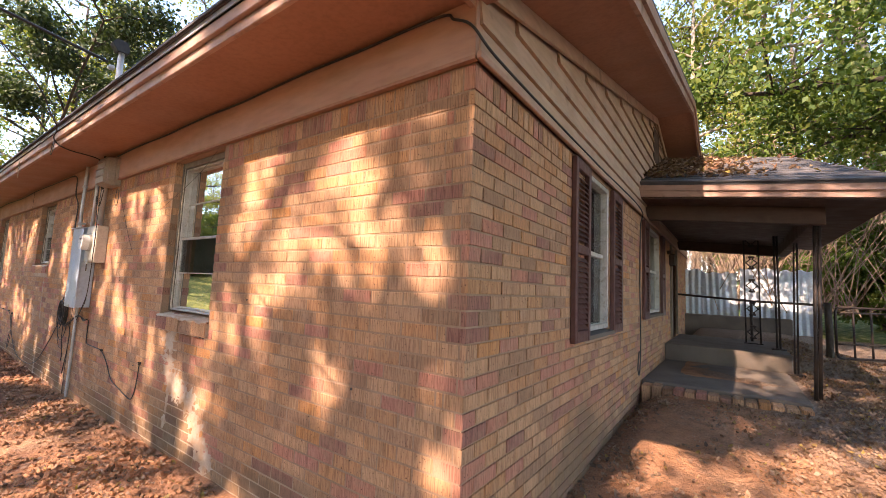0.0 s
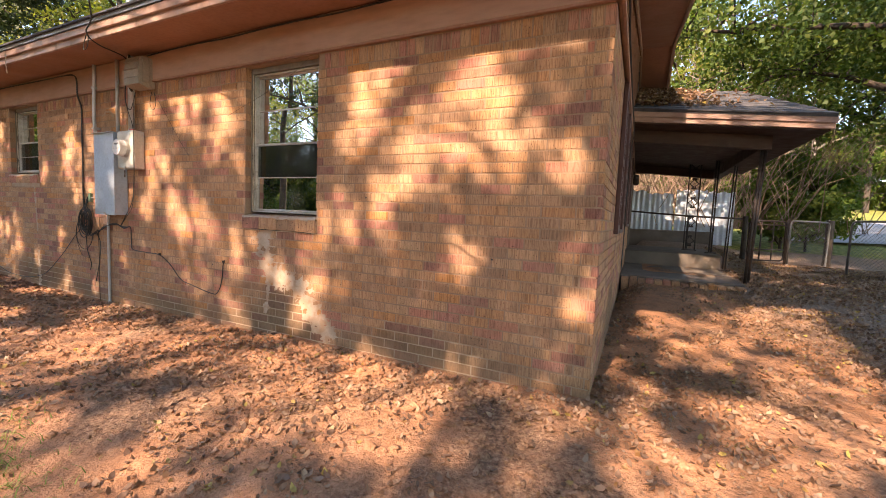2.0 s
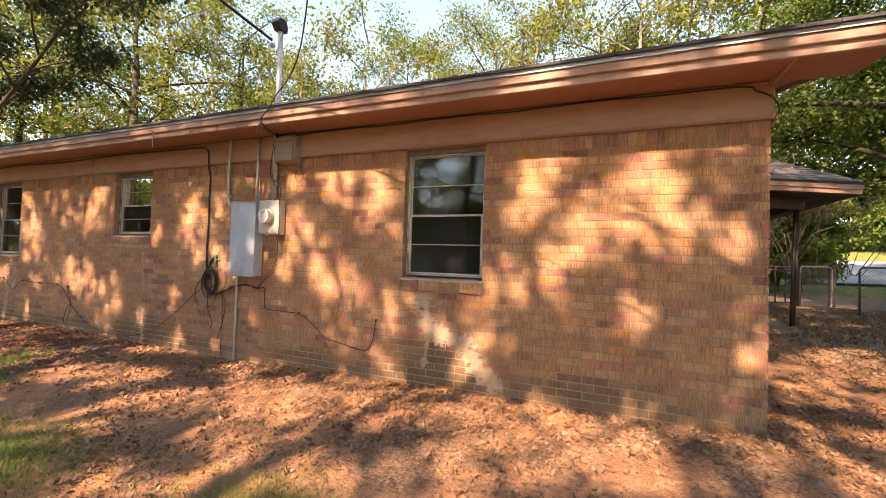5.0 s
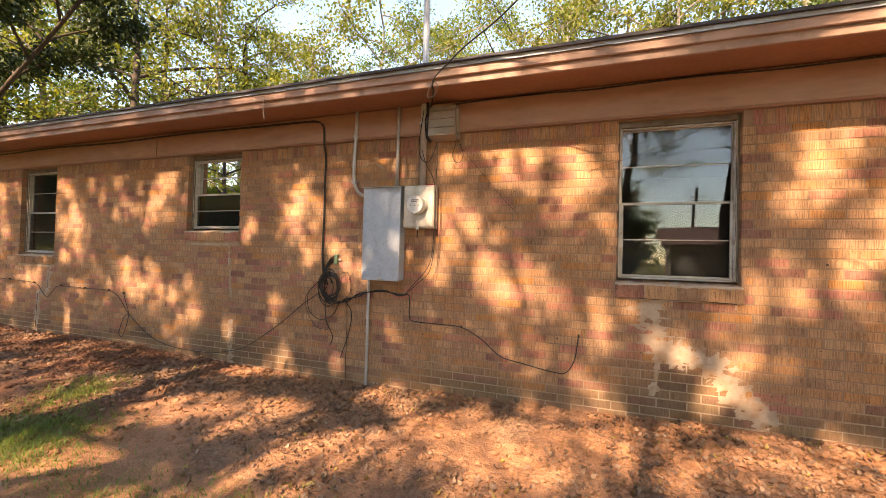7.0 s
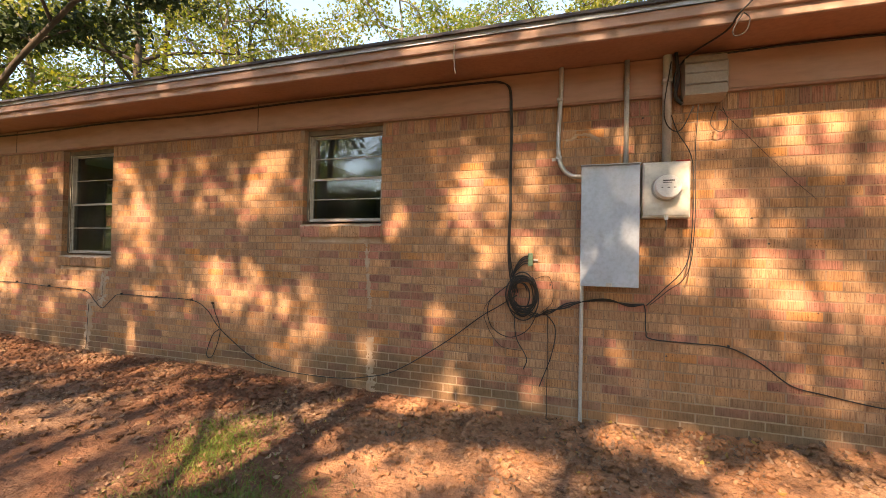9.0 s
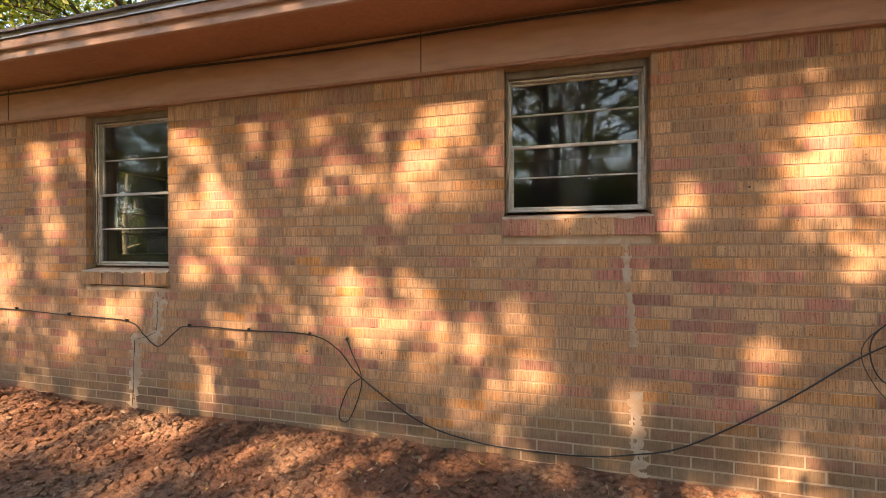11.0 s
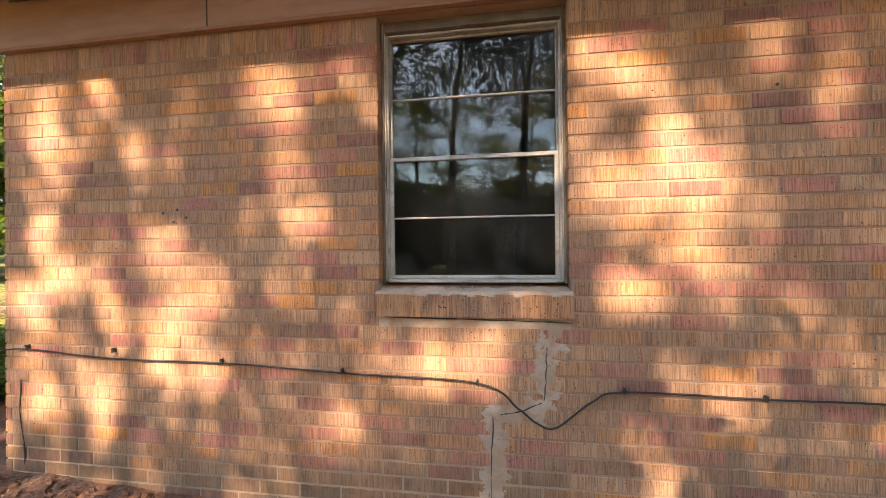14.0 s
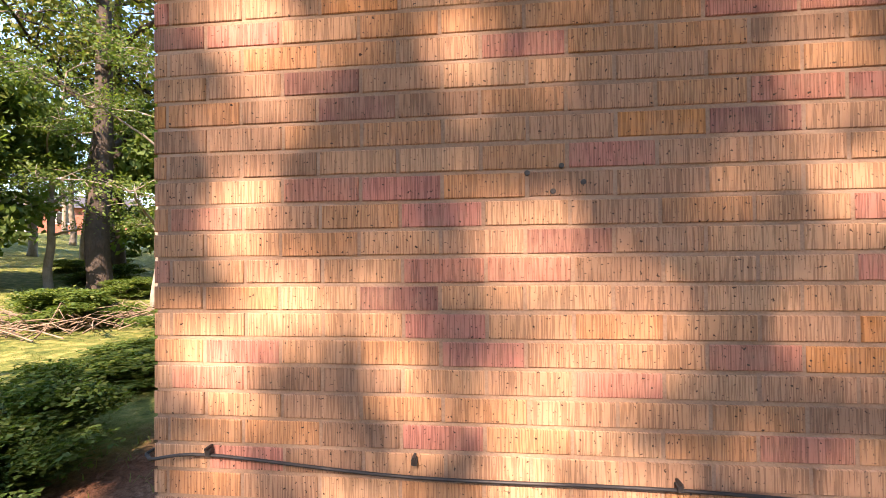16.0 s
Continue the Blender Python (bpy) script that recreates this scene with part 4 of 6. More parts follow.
cable("loose_wire", on_wall((-6.66, 1.02), (-6.86, 0.80), (-6.74, 0.54), (-6.56, 0.50), d=0.014), 0.0025, "thin pale wire bowed below the coil", "old_wire")
cable("loose_wire", on_wall((-6.50, 1.05), (-6.36, 1.08), (-6.33, 0.9), (-6.42, 0.8), d=0.012), 0.0025, "thin wire loop beside the coil", "old_wire")
# long cable to the west end
cable("long_black_cable", on_wall((-6.60, 0.93), (-6.75, 0.83), (-6.89, 0.74), (-7.2, 0.50), (-7.62, 0.235), (-7.9, 0.15), (-8.17, 0.11), (-8.5, 0.105), (-8.78, 0.12), (-9.136, 0.206), (-9.535, 0.45), (-9.711, 0.63), (-9.921, 0.716), (-10.4, 0.722), (-10.93, 0.728), (-11.06, 0.68), (-11.203, 0.567), (-11.28, 0.58), (-11.36, 0.64), (-11.531, 0.741), (-12.146, 0.762), (-12.754, 0.787), (-13.361, 0.79), (-13.88, 0.824), (-14.045, 0.812)) + [(-14.06, 1.6, 0.82), (-14.06, 3, 0.85)], 0.0042, "long black cable clipped along the brick wall")
cable("cable_tail", on_wall((-9.642, 0.70), (-9.60, 0.6), (-9.54, 0.47), (-9.55, 0.35), (-9.62, 0.18), (-9.67, 0.15), (-9.70, 0.2), (-9.63, 0.38), (-9.54, 0.45)), 0.0038, "black cable tail hanging from a nail")
for x, z in ((-13.88, 0.833), (-12.754, 0.795), (-12.146, 0.77), (-11.531, 0.744), (-10.93, 0.731), (-10.41, 0.725), (-9.921, 0.72), (-9.642, 0.70), (-4.193, 0.66), (-13.356, 0.83), (-5.18, 0.65)):
    clip = empty("cable_clip", "small black nail-on cable clip", "clip", "clips on the long cable", at=(x, WALL_Y, z))
    part("saddle", boxes((-0.007, 0.007, -0.021, -0.001, -0.009, 0.007), bevel=0.002), "cable", clip)
    part("nail", boxes((-0.003, 0.003, -0.026, -0.0, 0.0075, 0.013)), "cable", clip)
cable("hanging_string", [(-7.0, EAVE_Y - 0.05, 2.70), (-7.0, EAVE_Y - 0.05, 2.6), (-6.99, EAVE_Y - 0.045, 2.50)], 0.004, "pale string hanging from the fascia", "caulk", "string")


# ---- mortar smears and cracks ----
def smear(pts, width, label, seed):
    """Rough trowelled mortar along a line on the wall, 3 mm thick at its middle."""
    r = random.Random(seed)
    line = curve([(x, 0, z) for x, z in pts], 16)
    rows, verts, faces = 13, [], []
    for i, p in enumerate(line):
        d = (line[min(i + 1, len(line) - 1)] - line[max(i - 1, 0)]).normalized()
        side = Vector((-d.z, 0, d.x))
        w = max(width * (1.15 + 0.9 * noise.noise(Vector((i * 0.17, seed, 0)))), 0.02)
        for j in range(rows):
            u = j / (rows - 1) * 2 - 1
            q = p + side * (u * w + r.uniform(-0.003, 0.003))
            rough = noise.noise(q * 24 + Vector((0, seed, 0))) + 0.6 * noise.noise(q * 70)
            verts.append((q.x, WALL_Y + 0.0035 - 0.0065 * (1 - abs(u) ** 1.6) + 0.005 * rough, q.z))
    for i in range(len(line) - 1):
        for j in range(rows - 1):
            a = i * rows + j
            faces.append((a, a + 1, a + rows + 1, a + rows))
    return tagged(mesh_object("mortar_patch", verts, faces, "patch", smooth=True), label, "wall patch", "mortar patches on the wall")


smear([(-11.20, 1.01), (-11.215, 0.93), (-11.235, 0.86), (-11.24, 0.76), (-11.25, 0.67), (-11.32, 0.63), (-11.40, 0.62), (-11.46, 0.58), (-11.455, 0.4), (-11.48, 0.2), (-11.49, 0.04)], 0.06, "pale mortar smear over a stepped crack", 3)
smear([(-3.70, 0.97), (-3.67, 0.85), (-3.66, 0.72), (-3.58, 0.62), (-3.42, 0.56), (-3.25, 0.50), (-3.17, 0.42), (-3.10, 0.32), (-2.98, 0.2), (-2.93, 0.12)], 0.11, "broad pale mortar smear below the window", 5)
smear([(-3.64, 0.66), (-3.63, 0.45), (-3.66, 0.25)], 0.03, "pale mortar smear on the brick", 8)
smear([(-7.93, 1.36), (-7.92, 1.15), (-7.90, 0.95), (-7.885, 0.75)], 0.022, "narrow pale mortar smear below the sill", 9)
smear([(-7.885, 0.5), (-7.865, 0.3), (-7.86, 0.14), (-7.855, 0.0)], 0.045, "pale mortar smear near the ground", 10)
smear([(-6.25, 2.12), (-6.12, 2.16), (-6.0, 2.10)], 0.02, "thin pale mortar marks above the panel", 12)


def crack(pts, label):
    r = random.Random(len(pts))
    line = curve([(x + r.uniform(-0.004, 0.004), WALL_Y - 0.0035, z) for x, z in pts], 5)
    return tagged(tube("wall_crack", [(p.x + r.uniform(-0.003, 0.003), p.y, p.z) for p in line], [r.uniform(0.001, 0.004) for _ in line], "ink", None, "", 5), label, "crack")


crack([(-11.235, 0.90), (-11.24, 0.80), (-11.25, 0.675)], "dark open crack in the mortar")
crack([(-11.26, 0.665), (-11.35, 0.625), (-11.45, 0.605)], "dark open crack in the mortar")
crack([(-11.462, 0.60), (-11.47, 0.45), (-11.475, 0.3), (-11.49, 0.08)], "dark open crack in the mortar")
crack([(-3.88, 0.99), (-3.6, 0.985), (-3.4, 0.99), (-3.12, 0.98)], "dark crack under the brick sill")
crack([(-11.94, 1.02), (-11.6, 1.015), (-11.3, 1.01), (-11.13, 1.005)], "dark crack under the brick sill")
crack([(-13.93, 0.66), (-13.94, 0.5), (-13.92, 0.36), (-13.91, 0.22)], "thin crack near the brick corner")
for x, z in ((-2.61, 1.28), (-7.42, 2.19), (-7.33, 1.62), (-5.72, 2.25), (-5.05, 1.52), (-4.95, 1.35), (-4.36, 0.62), (-5.55, 0.55), (-6.35, 1.02), (-9.95, 0.60), (-10.35, 1.95), (-12.95, 1.49), (-13.0, 1.53), (-13.08, 1.515), (-13.02, 1.47), (-1.6, 0.9), (-9.4, 0.62), (-8.9, 0.6)):
    v, f = tube_data([(0, 0.004, 0), (0, -0.004, 0)], [0.0075, 0.006], 7)
    plug = tagged(mesh_object("wall_plug", v, f, "ink"), "small dark plugged hole in the brick", "plug", "old fixings in the wall")
    plug.location = (x, WALL_Y, z)


# ---- porch ----
porch_slab = tagged(part("porch_slab", boxes((FRONT_X, 0.55, 5.35, 7.4, 0.0, 0.45), bevel=0.012), "concrete"), "worn grey concrete porch slab", "slab", kind="structure")
tagged(part("porch_step", boxes((FRONT_X, 0.60, 7.4, 9.6, 0.0, 0.70), bevel=0.014), "concrete"), "raised grey concrete porch floor with chipped edge", "slab", kind="structure")
edging = empty("brick_edging", "row of upright bricks edging the porch slab", "edging", kind="structure")
for i in range(14):
    x = FRONT_X + 0.03 + i * 0.105
    ob = part("edging_brick", boxes((x, x + 0.092, 5.14 + rnd.uniform(-0.01, 0.01), 5.345, 0.1, 0.43 + rnd.uniform(-0.015, 0.006)), bevel=0.005), "brick_piece", edging)
porch_roof = empty("porch_roof", "small hipped shingle roof over the porch, strewn with leaves", "roof")
EX, EY0, EY1, EZ, PR_Y, PR_Z, RX = 1.22, 5.16, 9.7, 2.76, 7.35, 3.64, 0.6
bm = bmesh.new()
corner = [Vector(v) for v in ((FRONT_X, EY0, EZ), (EX, EY0, EZ), (EX, EY1, EZ), (FRONT_X, EY1, EZ), (FRONT_X, PR_Y, PR_Z), (RX, PR_Y, PR_Z))]
tops = [bm.verts.new(v) for v in corner]
lows = [bm.verts.new(v - Vector((0, 0, 0.03))) for v in corner]
for idx in ((0, 1, 5, 4), (1, 2, 5), (2, 3, 4, 5)):
    bm.faces.new([tops[i] for i in idx])
    bm.faces.new([lows[i] for i in idx][::-1])
for a, b in ((0, 1), (1, 2), (2, 3)):
    bm.faces.new((tops[a], lows[a], lows[b], tops[b]))
part("deck", bm, "shingle", porch_roof)
for i in range(13):  # shingle courses on the front slope
    f0, f1 = i / 13, (i + 1) / 13
    ya, yb = EY0 + (PR_Y - EY0) * f0 - 0.02, EY0 + (PR_Y - EY0) * f1
    za, zb = EZ + (PR_Z - EZ) * f0, EZ + (PR_Z - EZ) * f1
    x1 = EX - (EX - RX) * f0
    part("shingle_course", prism([(ya, za - 0.004), (yb, zb + 0.006), (yb, zb + 0.012), (ya, za + 0.012)], "x", FRONT_X + 0.002, x1), "shingle", porch_roof)
part("front_fascia", boxes((FRONT_X, EX, EY0 + 0.03, EY0 + 0.055, 2.60, 2.735), bevel=0.004), "fascia", porch_roof)
part("front_moulding", boxes((FRONT_X, EX + 0.012, EY0 + 0.008, EY0 + 0.0295, 2.665, 2.738), bevel=0.004), "fascia", porch_roof)
part("side_fascia", boxes((EX - 0.03, EX - 0.004, EY0 + 0.056, EY1 - 0.03, 2.60, 2.735), bevel=0.004), "fascia", porch_roof)
part("porch_ceiling", boxes((FRONT_X, EX - 0.031, EY0 + 0.056, EY1 - 0.03, 2.585, 2.61)), "wood", porch_roof, "dark brown board ceiling")
part("front_beam", boxes((FRONT_X, 0.74, 5.62, 5.74, 2.40, 2.584), bevel=0.005), "wood", porch_roof)
part("side_beam", boxes((0.62, 0.74, 5.741, 9.5, 2.40, 2.584), bevel=0.005), "wood", porch_roof)
part("back_beam", boxes((FRONT_X, 0.619, 9.38, 9.5, 2.40, 2.584), bevel=0.005), "wood", porch_roof)


SAG = 0.1
for ob in porch_roof.children:  # the outer side has sunk
    for v in ob.data.vertices:
        v.co.z -= SAG * (v.co.x - FRONT_X)


def plain_post(x, y, z0, z1, lean=0.0, w=0.032):
    p = empty("porch_post", "dark slender iron porch post", "post", "posts of the porch", at=(x, y, z0))
    for a in (-0.018, 0.018):
        tube("upright", [(a - lean, 0, 0), (a, 0, z1 - z0)], w / 2 * 1.2, "iron", p, "", 4)
    part("foot", boxes((-0.09 - lean, 0.09 - lean, -0.05, 0.05, -0.01, 0.02), bevel=0.004), "iron", p)
    return p


def scroll_post(x, y, z0, z1):
    p = empty("scroll_post", "dark wrought-iron porch column with scrolls", "post", "posts of the porch", at=(x, y, z0))
    h = z1 - z0
    for a in (-0.1, 0.1):
        tube("upright", [(a, 0, 0), (a, 0, h)], 0.016, "iron", p, "", 4)
    n = 9
    for i in range(n):
        c = h * (i + 0.5) / n
        for s in (-1, 1):
            pts = [(s * (0.012 + 0.07 * (1 - t) * abs(math.cos(t * 5))), 0, c + 0.11 * (t - 0.5) * 2 * (1 if i % 2 else -1) * math.cos(t * 2)) for t in np.linspace(0, 1, 12)]
            tube("scroll", pts, 0.009, "iron", p, "", 5)
        part("leaf", boxes((-0.035, 0.035, -0.01, 0.01, c - 0.018, c + 0.018), bevel=0.009), "iron", p)
    part("foot", boxes((-0.13, 0.13, -0.04, 0.04, -0.01, 0.015), bevel=0.004), "iron", p)
    return p


plain_post(0.68, 5.72, 0.36, 2.25, lean=0.05, w=0.036)
plain_post(0.66, 7.3, 0.45, 2.25, lean=0.04, w=0.022)
plain_post(0.50, 8.05, 0.70, 2.44, w=0.03)
scroll_post(0.22, 8.75, 0.70, 2.47)
lamp = empty("porch_lamp", "small black lantern on the wall beside the door", "wall lamp", at=(FRONT_X + 0.01, 7.75, 2.05))
part("bracket", boxes((-0.005, 0.06, -0.02, 0.02, 0.1, 0.16), bevel=0.005), "iron", lamp)
part("lantern", boxes((0.03, 0.13, -0.05, 0.05, -0.1, 0.1), bevel=0.02), "iron", lamp)
rail = empty("porch_rail", "dark pipe rail across the far porch end", "railing")
tube("rail", [(FRONT_X, 9.45, 1.50), (0.25, 9.3, 1.42), (1.25, 9.3, 1.40)], 0.02, "iron", rail)
tube("post", [(0.22, 9.3, 0.68), (0.22, 9.3, 1.43)], 0.022, "iron", rail)

# ---- tin fence and retaining wall ----
tagged(part("retaining_wall", boxes((-1.2, 0.95, 11.0, 11.2, 0.4, 1.08), bevel=0.02), "concrete"), "low brown concrete retaining wall", "wall", kind="structure")
for i, (x0, tilt, z1) in enumerate(((-1.3, 0.01, 2.12), (-0.62, -0.03, 2.05), (0.08, 0.02, 2.14), (0.72, -0.02, 2.10))):
    tin = empty("tin_sheet", "leaning sheet of pale corrugated tin", "fence panel", "corrugated tin fence")
    n = 44
    vs, fs = [], []
    for k in range(n + 1):
        x = x0 + 0.68 * k / n
        for z in (1.06 if i < 3 else 0.75, z1 + 0.02 * math.sin(k * 0.4 + i)):
            for t in (0.0, 0.004):
                vs.append((x + tilt * (z - 1), 11.28 + 0.03 * (i % 2) + 0.011 * math.sin(k * math.pi / 4) + t, z))
    for k in range(n):
        a, b = k * 4, k * 4 + 4
        fs += [(a, b, b + 2, a + 2), (a + 1, a + 3, b + 3, b + 1), (a + 2, b + 2, b + 3, a + 3), (a, a + 1, b + 1, b)]
    mesh_object("sheet", vs, fs, "tin", tin, smooth=False)


# ---- gates, yard fence ----
def chain_link(name, parent, a, b, z0, z1, pitch=0.065):
    """Woven wire between two points: thin zigzag wires."""
    a, b = Vector(a), Vector(b)
    run = (b - a).length
    d = (b - a) / run
    vs, fs = [], []

    def wire(p, q):
        k = len(vs)
        u = (q - p).normalized().cross(d.cross(Vector((0, 0, 1)))).normalized() * 0.0016
        w = d.cross(Vector((0, 0, 1))) * 0.0016
        for o in (p, q):
            vs.extend([tuple(o + u), tuple(o - u + w), tuple(o - u - w)])
        fs.extend([(k, k + 1, k + 4, k + 3), (k + 1, k + 2, k + 5, k + 4), (k + 2, k, k + 3, k + 5)])

    h = z1 - z0
    n = int((run + h) / pitch)
    for i in range(n):
        s = i * pitch - h
        for sign in (1, -1):
            u0, u1 = max(s, 0), min(s + h, run)
            if u1 > u0:
                za, zb = (u0 - s), (u1 - s)
                if sign < 0:
                    za, zb = h - za, h - zb
                wire(a + d * u0 + Vector((0, 0, z0 + za)), a + d * u1 + Vector((0, 0, z0 + zb)))
    ob = mesh_object(name, vs, fs, "galv", parent)
    ob["kind"] = "stuff"
    return ob


def pipe_gate(a, b, z0, z1, label, bars=(0.5,), mat="galv", mesh=True, posts=()):
    g = empty("yard_gate", label, "gate", "gates of the yard fence")
    a, b = Vector((*a, 0)), Vector((*b, 0))
    d = (b - a).normalized()
    r = 0.08
    Z = Vector((0, 0, 1))
    loop = [a + Z * (z0 + r), a + Z * (z1 - r), a + Z * (z1 - r * 0.3) + d * r * 0.3, a + Z * z1 + d * r, b + Z * z1 - d * r, b + Z * (z1 - r * 0.3) - d * r * 0.3, b + Z * (z1 - r),
            b + Z * (z0 + r), b + Z * (z0 + r * 0.3) - d * r * 0.3, b + Z * z0 - d * r, a + Z * z0 + d * r, a + Z * (z0 + r * 0.3) + d * r * 0.3, a + Z * (z0 + r)]
    tube("gate_frame", loop, 0.019, mat, g)
    for t in bars:
        p = a.lerp(b, t)
        tube("bar", [p + Z * z0, p + Z * z1], 0.015, mat, g)
    for t in posts:
        tube("cross_bar", [a + Z * (z0 + (z1 - z0) * t), b + Z * (z0 + (z1 - z0) * t)], 0.014, mat, g)
    if mesh:
        chain_link("wire_mesh", g, a, b, z0, z1)
    return g


pipe_gate((1.32, 9.25), (2.05, 9.75), 0.55, 1.38, "dark pipe gate with cross bars beside the porch", (0.33, 0.66), "iron", False, (0.28, 0.9))
pipe_gate((2.08, 9.6), (2.92, 10.3), 0.42, 1.40, "galvanised chain-link gate standing open", (), "galv", True)
pipe_gate((2.62, 8.45), (4.2, 5.6), 0.35, 1.40, "long galvanised chain-link gate near the tree", (0.25, 0.62), "galv", True)
pipe_gate((4.3, 5.4), (6.8, 0.8), 0.25, 1.35, "galvanised chain-link fence panel", (0.5,), "galv", True)
for x, y, r, h in ((1.22, 9.15, 0.05, 1.45), (2.98, 10.45, 0.075, 1.45), (2.06, 9.68, 0.03, 1.42)):
    v, f = tube_data([(x, y, 0.1), (x + 0.01, y, h * 0.6), (x, y, h)], [r * 1.05, r, r * 0.95], 9)
    tagged(mesh_object("fence_post", v, f, "bark" if r > 0.04 else "iron", smooth=True), "dark weathered wooden fence post", "post", "posts of the yard fence")
for i, (x, y, w, d, h, a) in enumerate(((2.3, 4.25, 0.75, 0.4, 0.09, 20), (2.0, 4.0, 0.28, 0.26, 0.1, -8), (2.55, 3.75, 0.7, 0.45, 0.08, 35), (3.0, 4.7, 0.5, 0.4, 0.1, 5), (2.05, 4.6, 0.5, 0.28, 0.05, 60))):
    st = part("stone_slab", boxes((-w / 2, w / 2, -d / 2, d / 2, -0.06, h), bevel=0.02), "stone")
    st.matrix_world = pose(x, y, ground_z(x, y), 2, -2, a)
    tagged(st, "pale flat stone lying on the dirt", "stone", "loose stones by the gate")
sign = empty("orange_sign", "small faded orange sign board on a post", "sign", at=(5.6, 12.5, ground_z(5.6, 12.5)))
part("board", boxes((-0.16, 0.16, -0.02, 0.02, 1.05, 1.5), bevel=0.01), "orange", sign)
part("post", boxes((-0.025, 0.025, 0.021, 0.06, -0.1, 1.4), bevel=0.004), "bark", sign)
road_mesh = [(x, y + dy, ground_z(x, y + dy) + 0.09) for x, y in ((3.6 + 3 * i, 15.5 + 0.3 * i) for i in range(20)) for dy in (0, 4.2, 8.5)]
tagged(mesh_object("road", road_mesh, [(i * 3 + j, i * 3 + 3 + j, i * 3 + 4 + j, i * 3 + 1 + j) for i in range(19) for j in range(2)], "road", smooth=True), "pale asphalt street beyond the fence", "road", kind="structure")


# ---- trees ----
def leaf_mesh(centres, radii, per, size, material, name, parent, seed, flat=0.75, skip=None):
    """Many small folded leaves round the given centres."""
    g = np.random.default_rng(seed)
    c = np.repeat(np.asarray(centres, float), per, axis=0)
    r = np.repeat(np.asarray(radii, float), per)
    n = len(c)
    d = g.normal(size=(n, 3))
    d /= np.linalg.norm(d, axis=1)[:, None]
    d[:, 2] *= flat
    p = c + d * (r * g.random(n) ** 0.5)[:, None]
    if skip:
        p = p[~skip(p)]
        n = len(p)
    u = g.normal(size=(n, 3))
    u[:, 2] -= 0.5
    u /= np.linalg.norm(u, axis=1)[:, None]
    w = np.cross(u, g.normal(size=(n, 3)))
    w /= np.linalg.norm(w, axis=1)[:, None]
    s = size * g.uniform(0.6, 1.35, n)[:, None]
    k = np.cross(u, w) * s * 0.12
    v = np.stack([p, p + u * s * 0.45 + w * s * 0.30 + k, p + u * s, p + u * s * 0.45 - w * s * 0.30 + k], axis=1).reshape(-1, 3)
    me = bpy.data.meshes.new(name)
    me.vertices.add(4 * n)
    me.vertices.foreach_set("co", v.astype(np.float32).ravel())
    me.loops.add(4 * n)
    me.loops.foreach_set("vertex_index", np.arange(4 * n, dtype=np.int32))
    me.polygons.add(n)
    me.polygons.foreach_set("loop_start", np.arange(0, 4 * n, 4, dtype=np.int32))
    me.update(calc_edges=True)
    me.validate()
    me.materials.append(M[material])
    ob = new(name, me)
    ob.parent = parent
    ob["kind"] = "stuff"
    return ob


